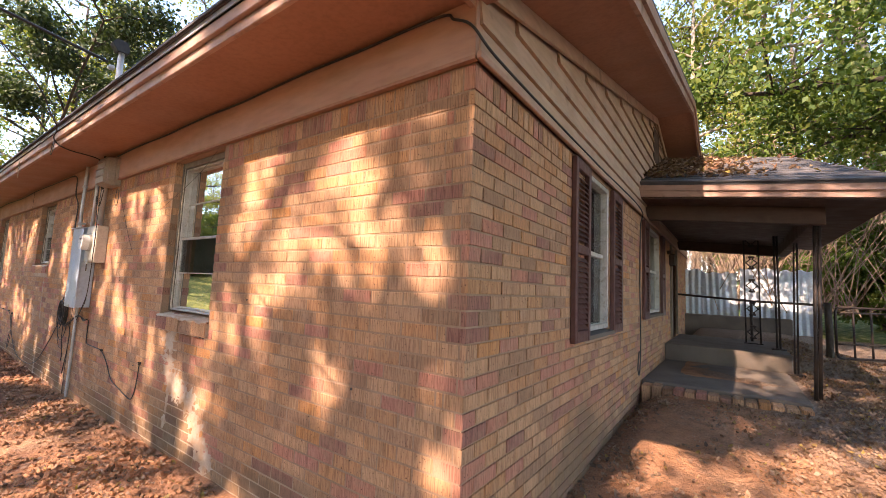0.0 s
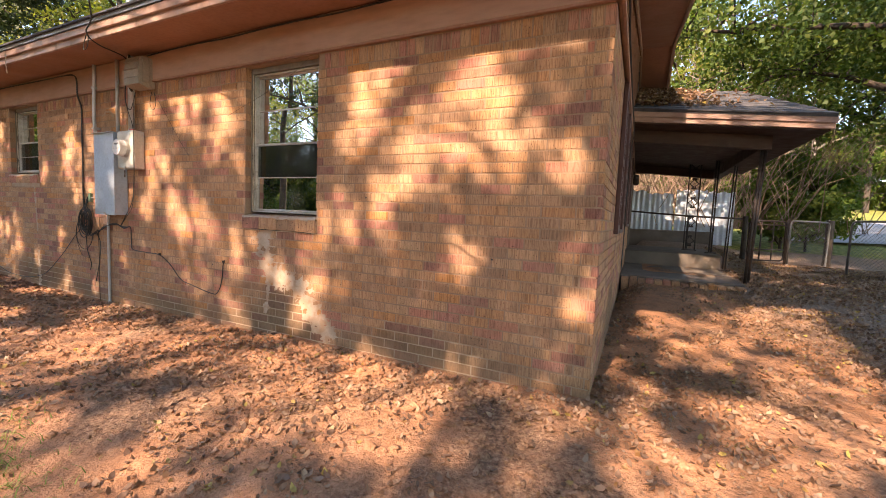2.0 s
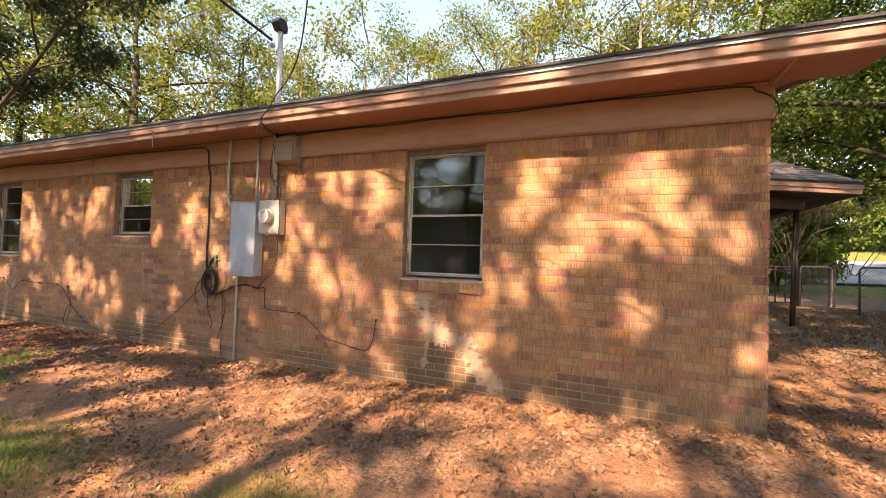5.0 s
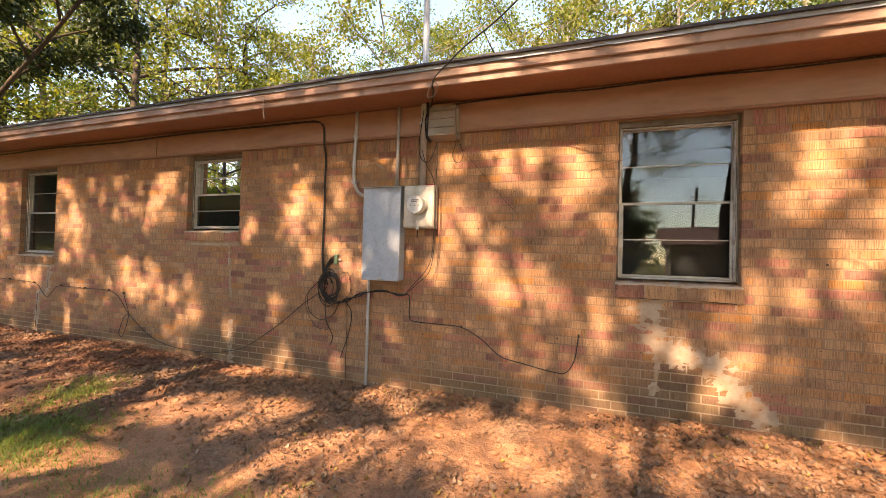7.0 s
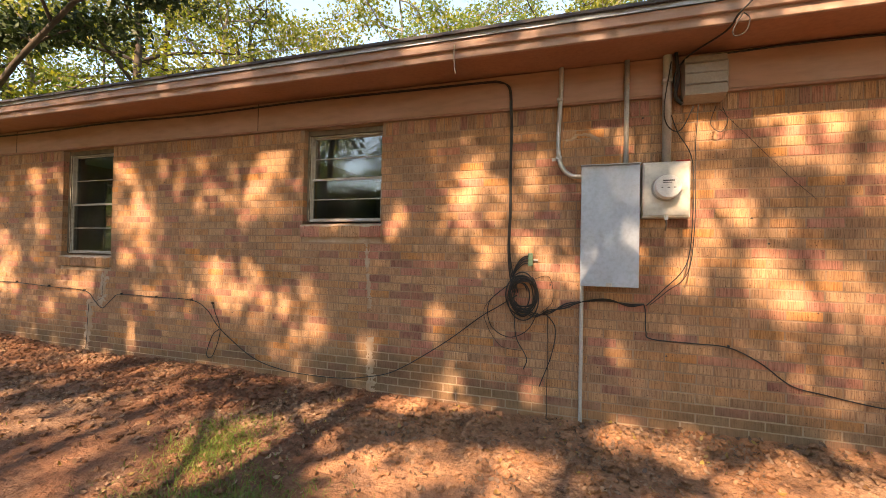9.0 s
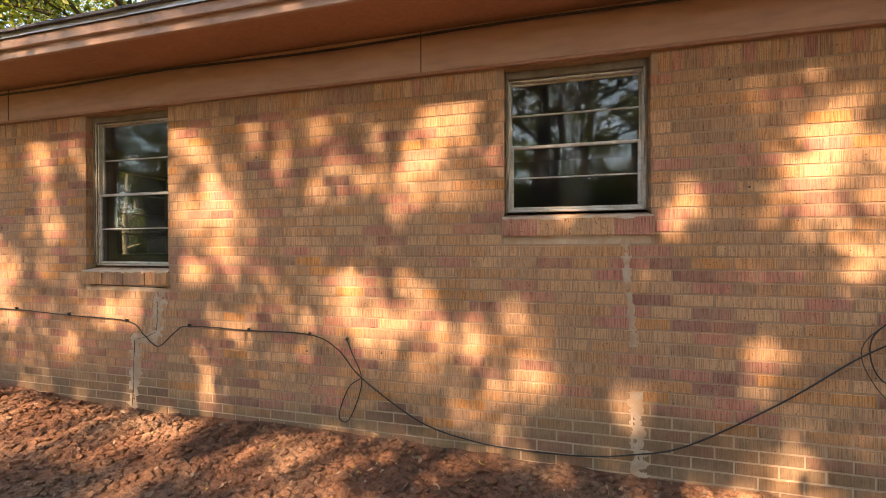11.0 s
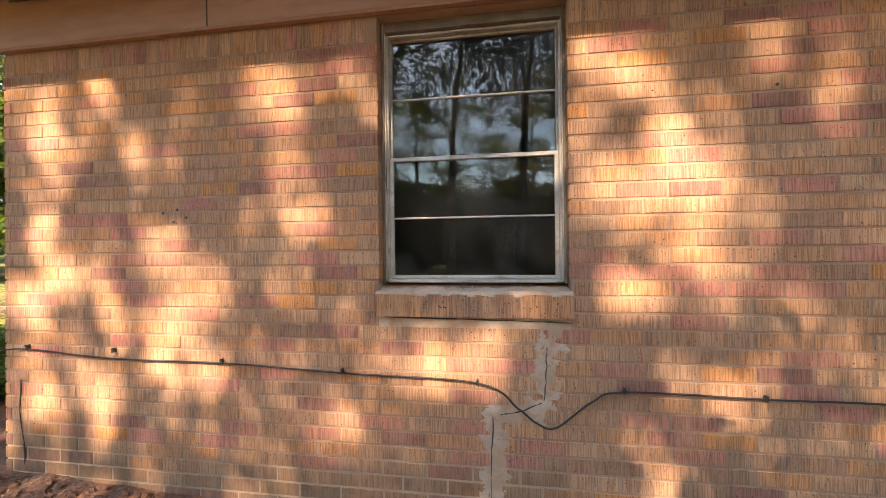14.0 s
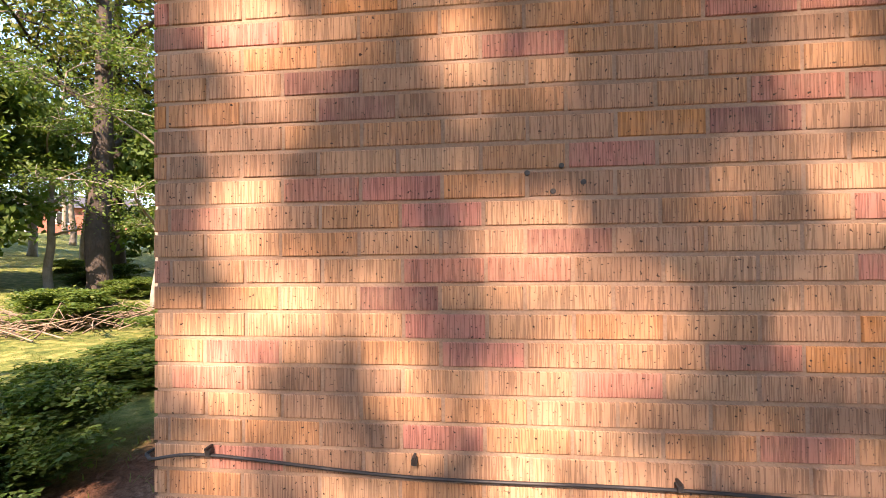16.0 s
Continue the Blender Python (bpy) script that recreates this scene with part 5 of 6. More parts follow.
def make_tree(name, label, height, spread, low, leaf, bark, seed, per=60, size=0.13, trunk_r=0.18, lean=(0, 0), limbs=11, clump=0.7, twigs=4, limb_r=0.42, at=(0, 0, 0), category="tree", group=""):
    """A tapered, leaning trunk, limbs that fork, and clumps of leaves round the outer limbs."""
    r = random.Random(seed)
    tree = empty(name, label, category, group, at=at)
    trunk = []
    steps = 9
    for i in range(steps + 1):
        t = i / steps
        trunk.append(Vector((lean[0] * t * t + r.uniform(-1, 1) * 0.06 * height * 0.1 * (t > 0), lean[1] * t * t + r.uniform(-1, 1) * 0.06 * height * 0.1 * (t > 0), -0.15 + (height * 0.86 + 0.15) * t)))
    trunk = curve(trunk, 3)
    n = len(trunk)
    radii = [trunk_r * (1.35 if i == 0 else 1.0) * (1 - 0.9 * i / (n - 1)) + 0.012 for i in range(n)]
    tv, tf = tube_data(trunk, radii, 9)
    centres, crad = [], []

    def add_tube(pts, rad, sides):
        v, f = tube_data(pts, rad, sides, False)
        k = len(tv)
        tv.extend(v)
        tf.extend(tuple(q + k for q in face) for face in f)

    for i in range(limbs):
        f = low / height + (0.96 - low / height) * (i + r.random() * 0.8) / limbs
        base = trunk[min(int(f * (n - 1) / 0.9), n - 1)]
        a = i * 2.4 + r.uniform(-0.5, 0.5)
        reach = spread * (1.05 - 0.65 * abs(f - 0.45)) * r.uniform(0.65, 1.1)
        rise = r.uniform(0.15, 0.6) * reach + 0.3
        pts = []
        for s in range(7):
            t = s / 6
            pts.append(base + Vector((math.cos(a + 0.3 * t) * reach * t, math.sin(a + 0.3 * t) * reach * t, rise * t ** 0.8 + r.uniform(-0.12, 0.12) * reach * 0.3 * t - 0.12 * reach * t ** 3)))
        r0 = trunk_r * limb_r * (1.1 - 0.7 * f)
        add_tube(pts, [r0 * (1 - 0.85 * s / 6) + 0.006 for s in range(7)], 6)
        for s in (3, 4, 5, 6):
            for _ in range(twigs if s > 3 else 2):
                d = Vector((r.uniform(-1, 1), r.uniform(-1, 1), r.uniform(-0.45, 0.75))).normalized() * r.uniform(0.25, 0.6) * spread * 0.55
                m = pts[s] + d * 0.5 + Vector((0, 0, r.uniform(0, 0.15)))
                add_tube([pts[s], m, pts[s] + d], [r0 * 0.28 + 0.004, r0 * 0.18 + 0.003, 0.003], 4)
                for q in (m, pts[s] + d):
                    centres.append(q)
                    crad.append(clump * r.uniform(0.5, 1.1))
    mesh_object("trunk", tv, tf, bark, tree, smooth=True)
    if leaf:
        leaf_mesh(centres, crad, per, size, leaf, "crown", tree, seed)
    return tree


# yard trees out of view behind the walker, added so that their crowns shade the wall; gaps are cut in them for the sun.
# Larger spots of light that the gaps are cut for, placed on the wall to fit the camera's view: x, z, radius
LIT_SPOTS_WEST = [(-13.84, 1.11, 0.14), (-13.81, 1.95, 0.14), (-13.79, 1.49, 0.11), (-13.77, 1.71, 0.12), (-13.76, 0.57, 0.14), (-13.69, 0.85, 0.1), (-13.62, 1.24, 0.14), (-13.48, 2.06, 0.12), (-13.46, 0.58, 0.13), (-13.29, 0.97, 0.11), (-13.24, 1.41, 0.1), (-13.03, 0.99, 0.15), (-13.01, 0.68, 0.1), (-12.99, 0.83, 0.19), (-12.98, 1.24, 0.16), (-12.5, 1.98, 0.09), (-12.47, 2.13, 0.11), (-12.35, 1.53, 0.13), (-12.34, 1.69, 0.12), (-12.19, 0.51, 0.11), (-11.74, 0.86, 0.2), (-11.59, 0.86, 0.1), (-10.97, 1.75, 0.22), (-10.91, 2.12, 0.15), (-10.71, 1.63, 0.21), (-10.6, 1.4, 0.14)]
LIT_SPOTS_MIDDLE = [(-9.9, 2.13, 0.1), (-9.78, 1.69, 0.1), (-9.63, 0.95, 0.18), (-9.53, 1.74, 0.1), (-9.42, 0.81, 0.14), (-9.24, 1.66, 0.12), (-9.19, 0.91, 0.15), (-9.05, 0.68, 0.11), (-9.04, 2.02, 0.17), (-8.91, 2.15, 0.15), (-8.82, 0.33, 0.17), (-8.76, 1.76, 0.09), (-8.64, 0.19, 0.14), (-8.54, 0.85, 0.11), (-8.47, 0.54, 0.14), (-7.96, 0.29, 0.09), (-7.6, 1.5, 0.12), (-7.15, 2.27, 0.12), (-7.11, 0.11, 0.14), (-7.04, 2.29, 0.12), (-7.03, 1.9, 0.13), (-7, 1.57, 0.2), (-6.81, 1.29, 0.15), (-6.51, 1.84, 0.11), (-6.38, 1.35, 0.12), (-6.35, 1.11, 0.14), (-5.8, 1.22, 0.09), (-5.45, 1.67, 0.13), (-5.41, 1.18, 0.14), (-5.34, 1.49, 0.1)]
LIT_SPOTS_EAST = [(-5.14, 1.7, 0.14), (-4.99, 1.4, 0.13), (-4.85, 2.15, 0.2), (-4.84, 1.07, 0.15), (-4.6, 2.3, 0.16), (-4.59, 1.16, 0.15), (-4.48, 0.49, 0.14), (-4.39, 0.93, 0.16), (-4.27, 1.76, 0.13), (-4.17, 2.1, 0.16), (-4.16, 0.37, 0.16), (-4.01, 0.13, 0.15), (-4, 0.85, 0.12), (-3.66, 0.74, 0.12), (-3.35, 0.51, 0.16), (-3.23, 0.43, 0.21), (-3.14, 0.83, 0.11), (-2.91, 1.22, 0.19), (-2.81, 1.13, 0.16), (-2.7, 1.84, 0.15), (-2.49, 1.24, 0.14), (-2.47, 2.3, 0.13), (-2.46, 1.39, 0.14), (-2.22, 1.83, 0.14), (-2.18, 1.44, 0.15), (-1.92, 1.67, 0.13), (-1.92, 2, 0.12), (-1.79, 0.92, 0.14), (-1.71, 2.03, 0.18), (-1.6, 1.72, 0.17), (-1.25, 2.33, 0.15), (-1.18, 1.51, 0.14), (-1.06, 0.65, 0.13)]
LIT_SPOTS = np.array(LIT_SPOTS_WEST + LIT_SPOTS_MIDDLE + LIT_SPOTS_EAST)
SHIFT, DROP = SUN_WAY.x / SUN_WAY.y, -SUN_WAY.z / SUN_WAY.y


def cut_for_sun(p):
    """For each point of a crown, whether its leaf is cut away to let a chosen spot of light through."""
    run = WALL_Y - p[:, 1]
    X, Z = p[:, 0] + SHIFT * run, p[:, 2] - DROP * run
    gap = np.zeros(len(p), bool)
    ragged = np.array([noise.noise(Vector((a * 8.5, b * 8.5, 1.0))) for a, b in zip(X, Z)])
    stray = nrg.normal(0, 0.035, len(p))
    for gx, gz, gr in LIT_SPOTS:
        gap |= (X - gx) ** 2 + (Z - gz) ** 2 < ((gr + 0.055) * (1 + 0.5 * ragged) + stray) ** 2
    # smaller cuts by noise, more or fewer by stretch to set its brightness
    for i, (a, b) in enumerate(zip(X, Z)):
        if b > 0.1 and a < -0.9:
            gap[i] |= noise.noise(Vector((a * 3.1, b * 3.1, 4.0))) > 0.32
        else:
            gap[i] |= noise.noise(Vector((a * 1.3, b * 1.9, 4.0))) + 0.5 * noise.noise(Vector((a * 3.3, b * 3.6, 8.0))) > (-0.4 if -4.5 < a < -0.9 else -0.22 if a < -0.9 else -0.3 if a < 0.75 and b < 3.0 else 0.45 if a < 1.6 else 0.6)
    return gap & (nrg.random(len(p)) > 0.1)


def shade_tree(x, y, seed, s=1.0):
    base = Vector((x, y, ground_z(x, y) - 0.05))
    tree = make_tree("yard_tree", "unseen tall shade tree, dense dark crown cut to pass spots of light", 14.0 * s, 4.4, 5.2, None, "bark", seed, trunk_r=0.17, limb_r=0.17, limbs=14, twigs=3, at=base, group="shade trees in the yard", lean=(0.9, 0.3))
    g = np.random.default_rng(seed)
    d = g.normal(size=(430, 3))
    d *= (g.random(430) ** 0.36 / np.linalg.norm(d, axis=1))[:, None]
    centres = d * np.array([3.5, 3.0, 4.0]) * s + np.array([0.5, 0.2, 9.6 * s])
    # leaves that would cover a chosen lit spot are left out
    leaf_mesh(centres, np.full(430, 0.7), 36, 0.165, "leaf_dark", "crown", tree, seed, skip=lambda p: cut_for_sun(p + np.array(base)))


for i, (x, y, s) in enumerate(((-16.4, -10.2, 1.0), (-13.4, -12.0, 1.06), (-10.9, -10.6, 1.0), (-8.2, -12.2, 1.06), (-5.6, -10.4, 1.0), (-2.9, -11.8, 1.05), (0.2, -11.0, 1.0), (3.6, -11.8, 1.0), (7.5, -12.5, 1.0), (6.6, -3.0, 0.95), (3.4, -3.4, 0.92), (0.0, -6.2, 1.0), (3.2, -6.4, 1.45), (7.2, -7.0, 1.5), (9.6, -1.4, 0.95))):
    shade_tree(x, y, 201 + i, s)
oak_at = Vector((-8.45, -5.2, ground_z(-8.45, -5.2) - 0.05))
oak = make_tree("oak_tree", "thick dark oak trunk with hanging boughs in the yard", 7.2, 3.2, 3.4, None, "bark", 77, trunk_r=0.33, limb_r=0.17, limbs=9, twigs=3, at=oak_at)
g = np.random.default_rng(78)
# the oak's leaves are cut away for the same spots of light
leaf_mesh(np.stack([g.normal(0, 1.6, 120), g.normal(0, 1.4, 120), g.uniform(3.0, 7.5, 120)], 1), np.full(120, 0.5), 40, 0.13, "leaf_dark", "crown", oak, 78, skip=lambda p: cut_for_sun(p + np.array(oak_at)))
# a leaning pole far across the yard
pole = empty("utility_pole", "thin wooden utility pole with a crossarm far off", "pole", at=(5.0, -38.0, 0.0))
tube("post", [(0, 0, 0), (0.1, 0, 8.2)], 0.13, "bark", pole)
tube("crossarm", [(-0.8, 0, 7.4), (1.0, 0, 7.4)], 0.06, "bark", pole)
# one crown hangs over the west end of the roof; its dark leaf colour stands in for shade
make_tree("overhanging_tree", "tree hanging over the roof, shade put into its dark leaf colour", 7.6, 1.7, 4.6, "leaf_dark", "bark", 33, per=45, size=0.10, trunk_r=0.08, limbs=12, clump=0.5, at=(-18.6, 2.4, -0.1), lean=(8.4, -0.2))
# woods behind and beside the house
woods = [
    make_tree("wood_tree", "tall yellow-green tree in the woods behind the house", 13.5, 4.2, 3.5, "leaf_yellow", "bark", 41, per=25, size=0.13, trunk_r=0.2, limbs=14, clump=0.85, at=(-7.5, 17.5, 0.4), group="woods behind the house"),
    make_tree("wood_tree", "tall green tree in the woods behind the house", 14.5, 4.0, 3.0, "leaf_green", "pale_bark", 42, per=25, size=0.13, trunk_r=0.19, limbs=14, clump=0.8, at=(-12.2, 18.5, 0.4), group="woods behind the house", lean=(1.0, 0)),
    make_tree("wood_tree", "thin half-bare tree in the woods", 13.0, 3.4, 3.0, "leaf_yellow", "pale_bark", 43, per=14, size=0.15, trunk_r=0.13, limbs=15, clump=0.7, twigs=4, at=(-17.3, 14.5, 0.4), group="woods behind the house"),
]
spots = [(-18.8, 6.9, 1), (-22.5, 9.5, 0), (-25.0, 12.5, 0), (-5.2, 16.2, 2), (-14.2, 16.0, 2), (-1.0, 16.0, 2), (-2.6, 19, 0), (-4.2, 24, 1), (-9.8, 23, 0), (-14.6, 22, 0), (-19.5, 20, 2), (-22.8, 15.5, 0), (-27.5, 9.0, 1), (-26, 19, 2), (-21.4, 12.6, 2), (-30, 8.5, 0), (-36, 12, 1), (-26.3, 5.0, 0), (-31.5, 1.0, 1),
         (-37, 5.5, 0), (0.6, 22.5, 1), (3.4, 15.5, 1), (2.0, 19.0, 2), (1.2, 18.5, 0), (12, 44, 1), (17, 47, 0), (22, 43, 1), (27, 46, 0),  (-6.5, 29, 1), (-17.5, 28, 0), (-1, 28, 0), (8, 46, 0), (0, 37, 1), (32, 40, 0), (-23, 25, 1), (-38, 18, 0), (-28, 26, 0), (14.5, 9.5, 0), (16, 6, 1)]
for i, (x, y, k) in enumerate(spots):
    t = copy_thing(woods[k], pose(x, y, ground_z(x, y) - 0.05, 0, 0, (i * 77) % 360))
    s = 0.42 if i == 0 else 0.95 + 0.45 * ((i * 37) % 10) / 10
    t.scale = (s, s, s * (0.85 + 0.3 * ((i * 53) % 10) / 10))
for i, (x, y, s) in enumerate(((-23.6, 9.2, 0.42), (-27.2, 13.4, 0.55), (-29.5, 13.6, 0.6), (-33, 18.2, 0.62), (-37, 19.5, 0.6), (-40, 24, 0.7))):  # young trees west of the house
    t = copy_thing(woods[1], pose(x, y, ground_z(x, y) - 0.05, 0, 0, i * 59))
    t.scale = (s * 1.15, s * 1.15, s)
for i, (x, y) in enumerate(((3.7, -5.6), (8.4, -4.6), (4.9, -9.6), (12.5, -6.5))):  # unseen trees added to shade the east yard
    copy_thing(woods[1], pose(x, y, ground_z(x, y) - 0.05, 0, 0, 40 + i * 101))
# trees out of view, added to cover bright sky mirrored in the windows
for i, (x, y) in enumerate(((-25, -13), (-29, -18), (-34, -11), (-37, -17), (-42, -21), (-44, -13), (-48, -18), (-52, -25), (-54, -15), (-31, -25), (-40, -28), (-60, -21))):
    t = copy_thing(woods[i % 2], pose(x, y, ground_z(x, y) - 0.05, 0, 0, i * 83))
    t.scale = (1.1, 1.1, 0.8 + 0.1 * (i % 3))
# row out of view, added to darken the horizon that the panes mirror
for i, x in enumerate((*range(-39, -1, 3), 11, 14, 18, 22)):
    y = -24 - 3 * ((i * 7) % 4)
    t = copy_thing(woods[i % 2], pose(x, y, ground_z(x, y) - 0.05, 0, 0, i * 63))
    t.scale = (1.15, 1.15, 0.85 + 0.12 * ((i * 5) % 4))
for i, (x, y) in enumerate(((-6.5, -17.0), (5.5, -17.5), (9.0, -20.5), (12.5, -18.0))):  # trees across the yard, out of view, added to fill the window reflections
    copy_thing(woods[1 if i % 2 else 0], pose(x, y, ground_z(x, y) - 0.05, 0, 0, 20 + i * 67))
# the tree by the long gate
gate_tree = make_tree("gate_tree", "leaning shade tree with thick dark trunk by the gate", 9.5, 4.6, 2.6, "leaf_shade", "bark", 51, per=125, size=0.10, trunk_r=0.2, limbs=17, clump=0.7, at=(3.3, 7.7, ground_z(3.3, 7.7) - 0.1), lean=(1.6, 0.4))
for x, y, a, k in ((6.6, 11.8, 130, 1.1),):  # more shade trees past the gate
    copy_thing(gate_tree, pose(x, y, ground_z(x, y) - 0.1, 0, 0, a)).scale = (k, k, k)
# understorey
shrub = make_tree("shrub", "leafy green shrub at the edge of the woods", 2.4, 1.3, 0.3, "leaf_green", "bark", 61, per=60, size=0.12, trunk_r=0.035, limbs=12, clump=0.42, at=(-25.5, 4.0, 0.3), category="shrub", group="shrubs at the edge of the woods")
# the rows at negative y are unseen, added against bright horizon in the panes
for i, (x, y, s) in enumerate(((-21.5, 3.6, 0.5), (-24.5, 7.4, 1.6), (-23.5, 4.2, 0.7), (-19.6, 9.8, 1.0), (-22, 12.5, 1.8), (-29, 5, 1.3), (-33, 9, 1.8), *((x, -20.5 - 1.5 * ((x * 3) % 4), 1.9 + 0.2 * (x % 3)) for x in range(-38, -3, 2)), *((-33 - 2.2 * (k % 5), -2 - 1.7 * k, 1.9) for k in range(11)),
                              (3.6, 13.9, 0.8), (3.0, 13.8, 1.0), (1.6, 14.6, 1.2), (-17.4, 2.6, 0.26), (-16.0, 3.9, 0.16), *((x, 50 + (x * 7) % 5, 3.2) for x in range(2, 46, 3)))):
    t = copy_thing(shrub, pose(x, y, ground_z(x, y) - (0.05 if s < 1.85 else 0.5 * s), 0, 0, i * 71))
    t.scale = (s, s, s)
for x, y, s, h, a in ((-15.8, 2.4, 0.36, 0.17, 40), (-15.5, 2.05, 0.34, 0.14, 130)):  # low shrubs by the corner
    copy_thing(shrub, pose(x, y, ground_z(x, y) - 0.04, 0, 0, a)).scale = (s, s, h)
for i in range(9):  # low ground cover west of the house
    x, y = -16.4 - 1.3 * i + 0.5 * math.sin(i * 2.3), 3.9 + 1.2 * i + 0.9 * math.sin(i * 1.7)
    t = copy_thing(shrub, pose(x, y, ground_z(x, y) - 0.06, 0, 0, i * 97))
    t.scale = (0.55, 0.55, 0.12 + 0.05 * (i % 3))


def brush(name, label, at, count, size, seed, rise=1.0):
    """A tangle of thin bare stems."""
    r = random.Random(seed)
    tv, tf = [], []
    for _ in range(count):
        a, l = r.uniform(0, 6.28), size * r.uniform(0.5, 1.1)
        b = Vector((r.gauss(0, 0.35) * size, r.gauss(0, 0.25) * size, 0))
        pts = [b + Vector((math.cos(a) * l * t * 0.9, math.sin(a) * l * t * 0.6, rise * l * (t * r.uniform(0.9, 1.3) - 0.55 * t * t * r.uniform(0.6, 1.5)))) for t in (0, 0.25, 0.5, 0.75, 1)]
        v, f = tube_data(pts, [0.012, 0.01, 0.008, 0.006, 0.003], 4, False)
        k = len(tv)
        tv += v
        tf += [tuple(q + k for q in face) for face in f]
    ob = tagged(mesh_object(name, tv, tf, "twig", smooth=True), label, "brush", kind="stuff")
    ob.location = at
    return ob


brush("bare_thicket", "bare brown thicket of vines behind the porch", (0.6, 13.6, 1.2), 420, 4.2, 71, 1.6)
brush("bare_thicket", "bare brown thicket of vines behind the porch", (2.2, 14.6, 1.2), 260, 3.6, 72, 1.6)
brush("brush_pile", "low heap of grey cut branches on the grass", (-19.4, 5.9, 0.3), 160, 1.7, 73, 0.3)

# ---- neighbours ----


def small_house(name, label, at, w, d, h, wall, roof_mat, turn):
    hs = empty(name, label, "house", at=at)
    part("wall", boxes((-w / 2, w / 2, -d / 2, d / 2, -0.5, h)), wall, hs)
    part("roof", prism([(-d / 2 - 0.4, h - 0.1), (d / 2 + 0.4, h - 0.1), (0, h + d * 0.2)], "x", -w / 2 - 0.4, w / 2 + 0.4), roof_mat, hs)
    for sgn in (-1, 1):
        for x in (-w * 0.3, 0.05 * w, w * 0.32):
            wn_ = part("window", boxes((x - 0.5, x + 0.5, sgn * d / 2 - 0.03, sgn * d / 2 + 0.03, h * 0.4, h * 0.82), bevel=0.02), "white", hs)
            part("pane", boxes((x - 0.42, x + 0.42, sgn * d / 2 - 0.04, sgn * d / 2 + 0.04, h * 0.44, h * 0.78)), "cable", wn_)
    part("door", boxes((-w * 0.15 - 0.5, -w * 0.15 + 0.5, -d / 2 - 0.03, -d / 2 + 0.02, -0.2, 2.0), bevel=0.02), "white", hs)
    hs.rotation_euler.z = radians(turn)
    return hs


small_house("neighbour_house", "low red brick house seen through the trees", (-52, 33.5, 3.2), 12, 7, 2.6, "far_brick", "shingle", 50)
small_house("yard_shed", "low grey house with reddish roof across the yard", (6, -34, 0.2), 8, 6, 2.7, "siding", "far_roof", 5)

# ---- litter, clods, grass ----


def scatter_leaves():
    g = np.random.default_rng(5)
    pts = []
    while len(pts) < 125000:
        x, y = g.uniform(-14.2, 4.5), g.uniform(-3.6, 10)
        if y > 1.36 and x < -0.97:
            continue
        if y > 5.1 and x < 0.6:
            continue
        dens = 0.42 + 0.9 * noise.noise(Vector((x * 0.8, y * 0.8, 9.0))) + 0.8 * noise.noise(Vector((x * 3.1, y * 3.1, 2.0))) + (0.25 if x > 0.4 else 0) + (0.3 if y > 0.9 and y < 1.4 else 0)
        if y > 2.5:
            dens += 0.1
        if x < -7.3 and -0.7 < y < 1.4:
            dens *= 0.3
        if g.random() < dens:
            pts.append((x, y))
    verts, faces = [], []
    for x, y in pts:
        s = 0.006 + 0.02 * g.random() ** 2.2
        a, b, c = g.uniform(0, 6.28), g.normal(0, 0.6), g.normal(0, 0.6)
        R = Euler((b, c, a)).to_matrix()
        o = Vector((x, y, ground_z(x, y) + 0.006 + 0.3 * s * abs(math.sin(b))))
        cu = g.uniform(0.1, 0.8) * s
        k = len(verts)
        for p in ((-s, 0, cu), (-0.3 * s, 0.55 * s, 0.3 * cu), (0.5 * s, 0.45 * s, 0.2 * cu), (1.15 * s, 0, cu), (0.5 * s, -0.45 * s, 0.1 * cu), (-0.3 * s, -0.55 * s, 0.4 * cu), (0.1 * s, 0, 0)):
            verts.append(tuple(o + R @ Vector(p)))
        faces += [(k, k + 1, k + 6, k + 5), (k + 1, k + 2, k + 6), (k + 2, k + 3, k + 4, k + 6), (k + 4, k + 5, k + 6)]
    tagged(mesh_object("leaf_litter", verts, faces, "litter"), "dry brown leaves scattered over the clay", "leaves", kind="stuff")
    # leaves drifted on the porch roof
    verts, faces = [], []
    for _ in range(1500):
        x, f = FRONT_X + abs(g.normal(0, 0.55)), g.uniform(0.1, 0.98)
        x = min(x, EX - (EX - RX) * f - 0.05)
        s = g.uniform(0.02, 0.05)
        o = Vector((x, EY0 + (PR_Y - EY0) * f, EZ + (PR_Z - EZ) * f + 0.02 + g.random() * 0.05 - SAG * (x - FRONT_X)))
        R = Euler((g.normal(0, 0.5), g.normal(0, 0.5), g.uniform(0, 6.28))).to_matrix()
        k = len(verts)
        for p in ((-s, 0, 0), (0, 0.6 * s, 0.01), (s, 0, 0), (0, -0.6 * s, 0.012)):
            verts.append(tuple(o + R @ Vector(p)))
        faces.append((k, k + 1, k + 2, k + 3))
    tagged(mesh_object("roof_leaves", verts, faces, "litter"), "dry leaves drifted on the porch roof", "leaves", kind="stuff")


scatter_leaves()


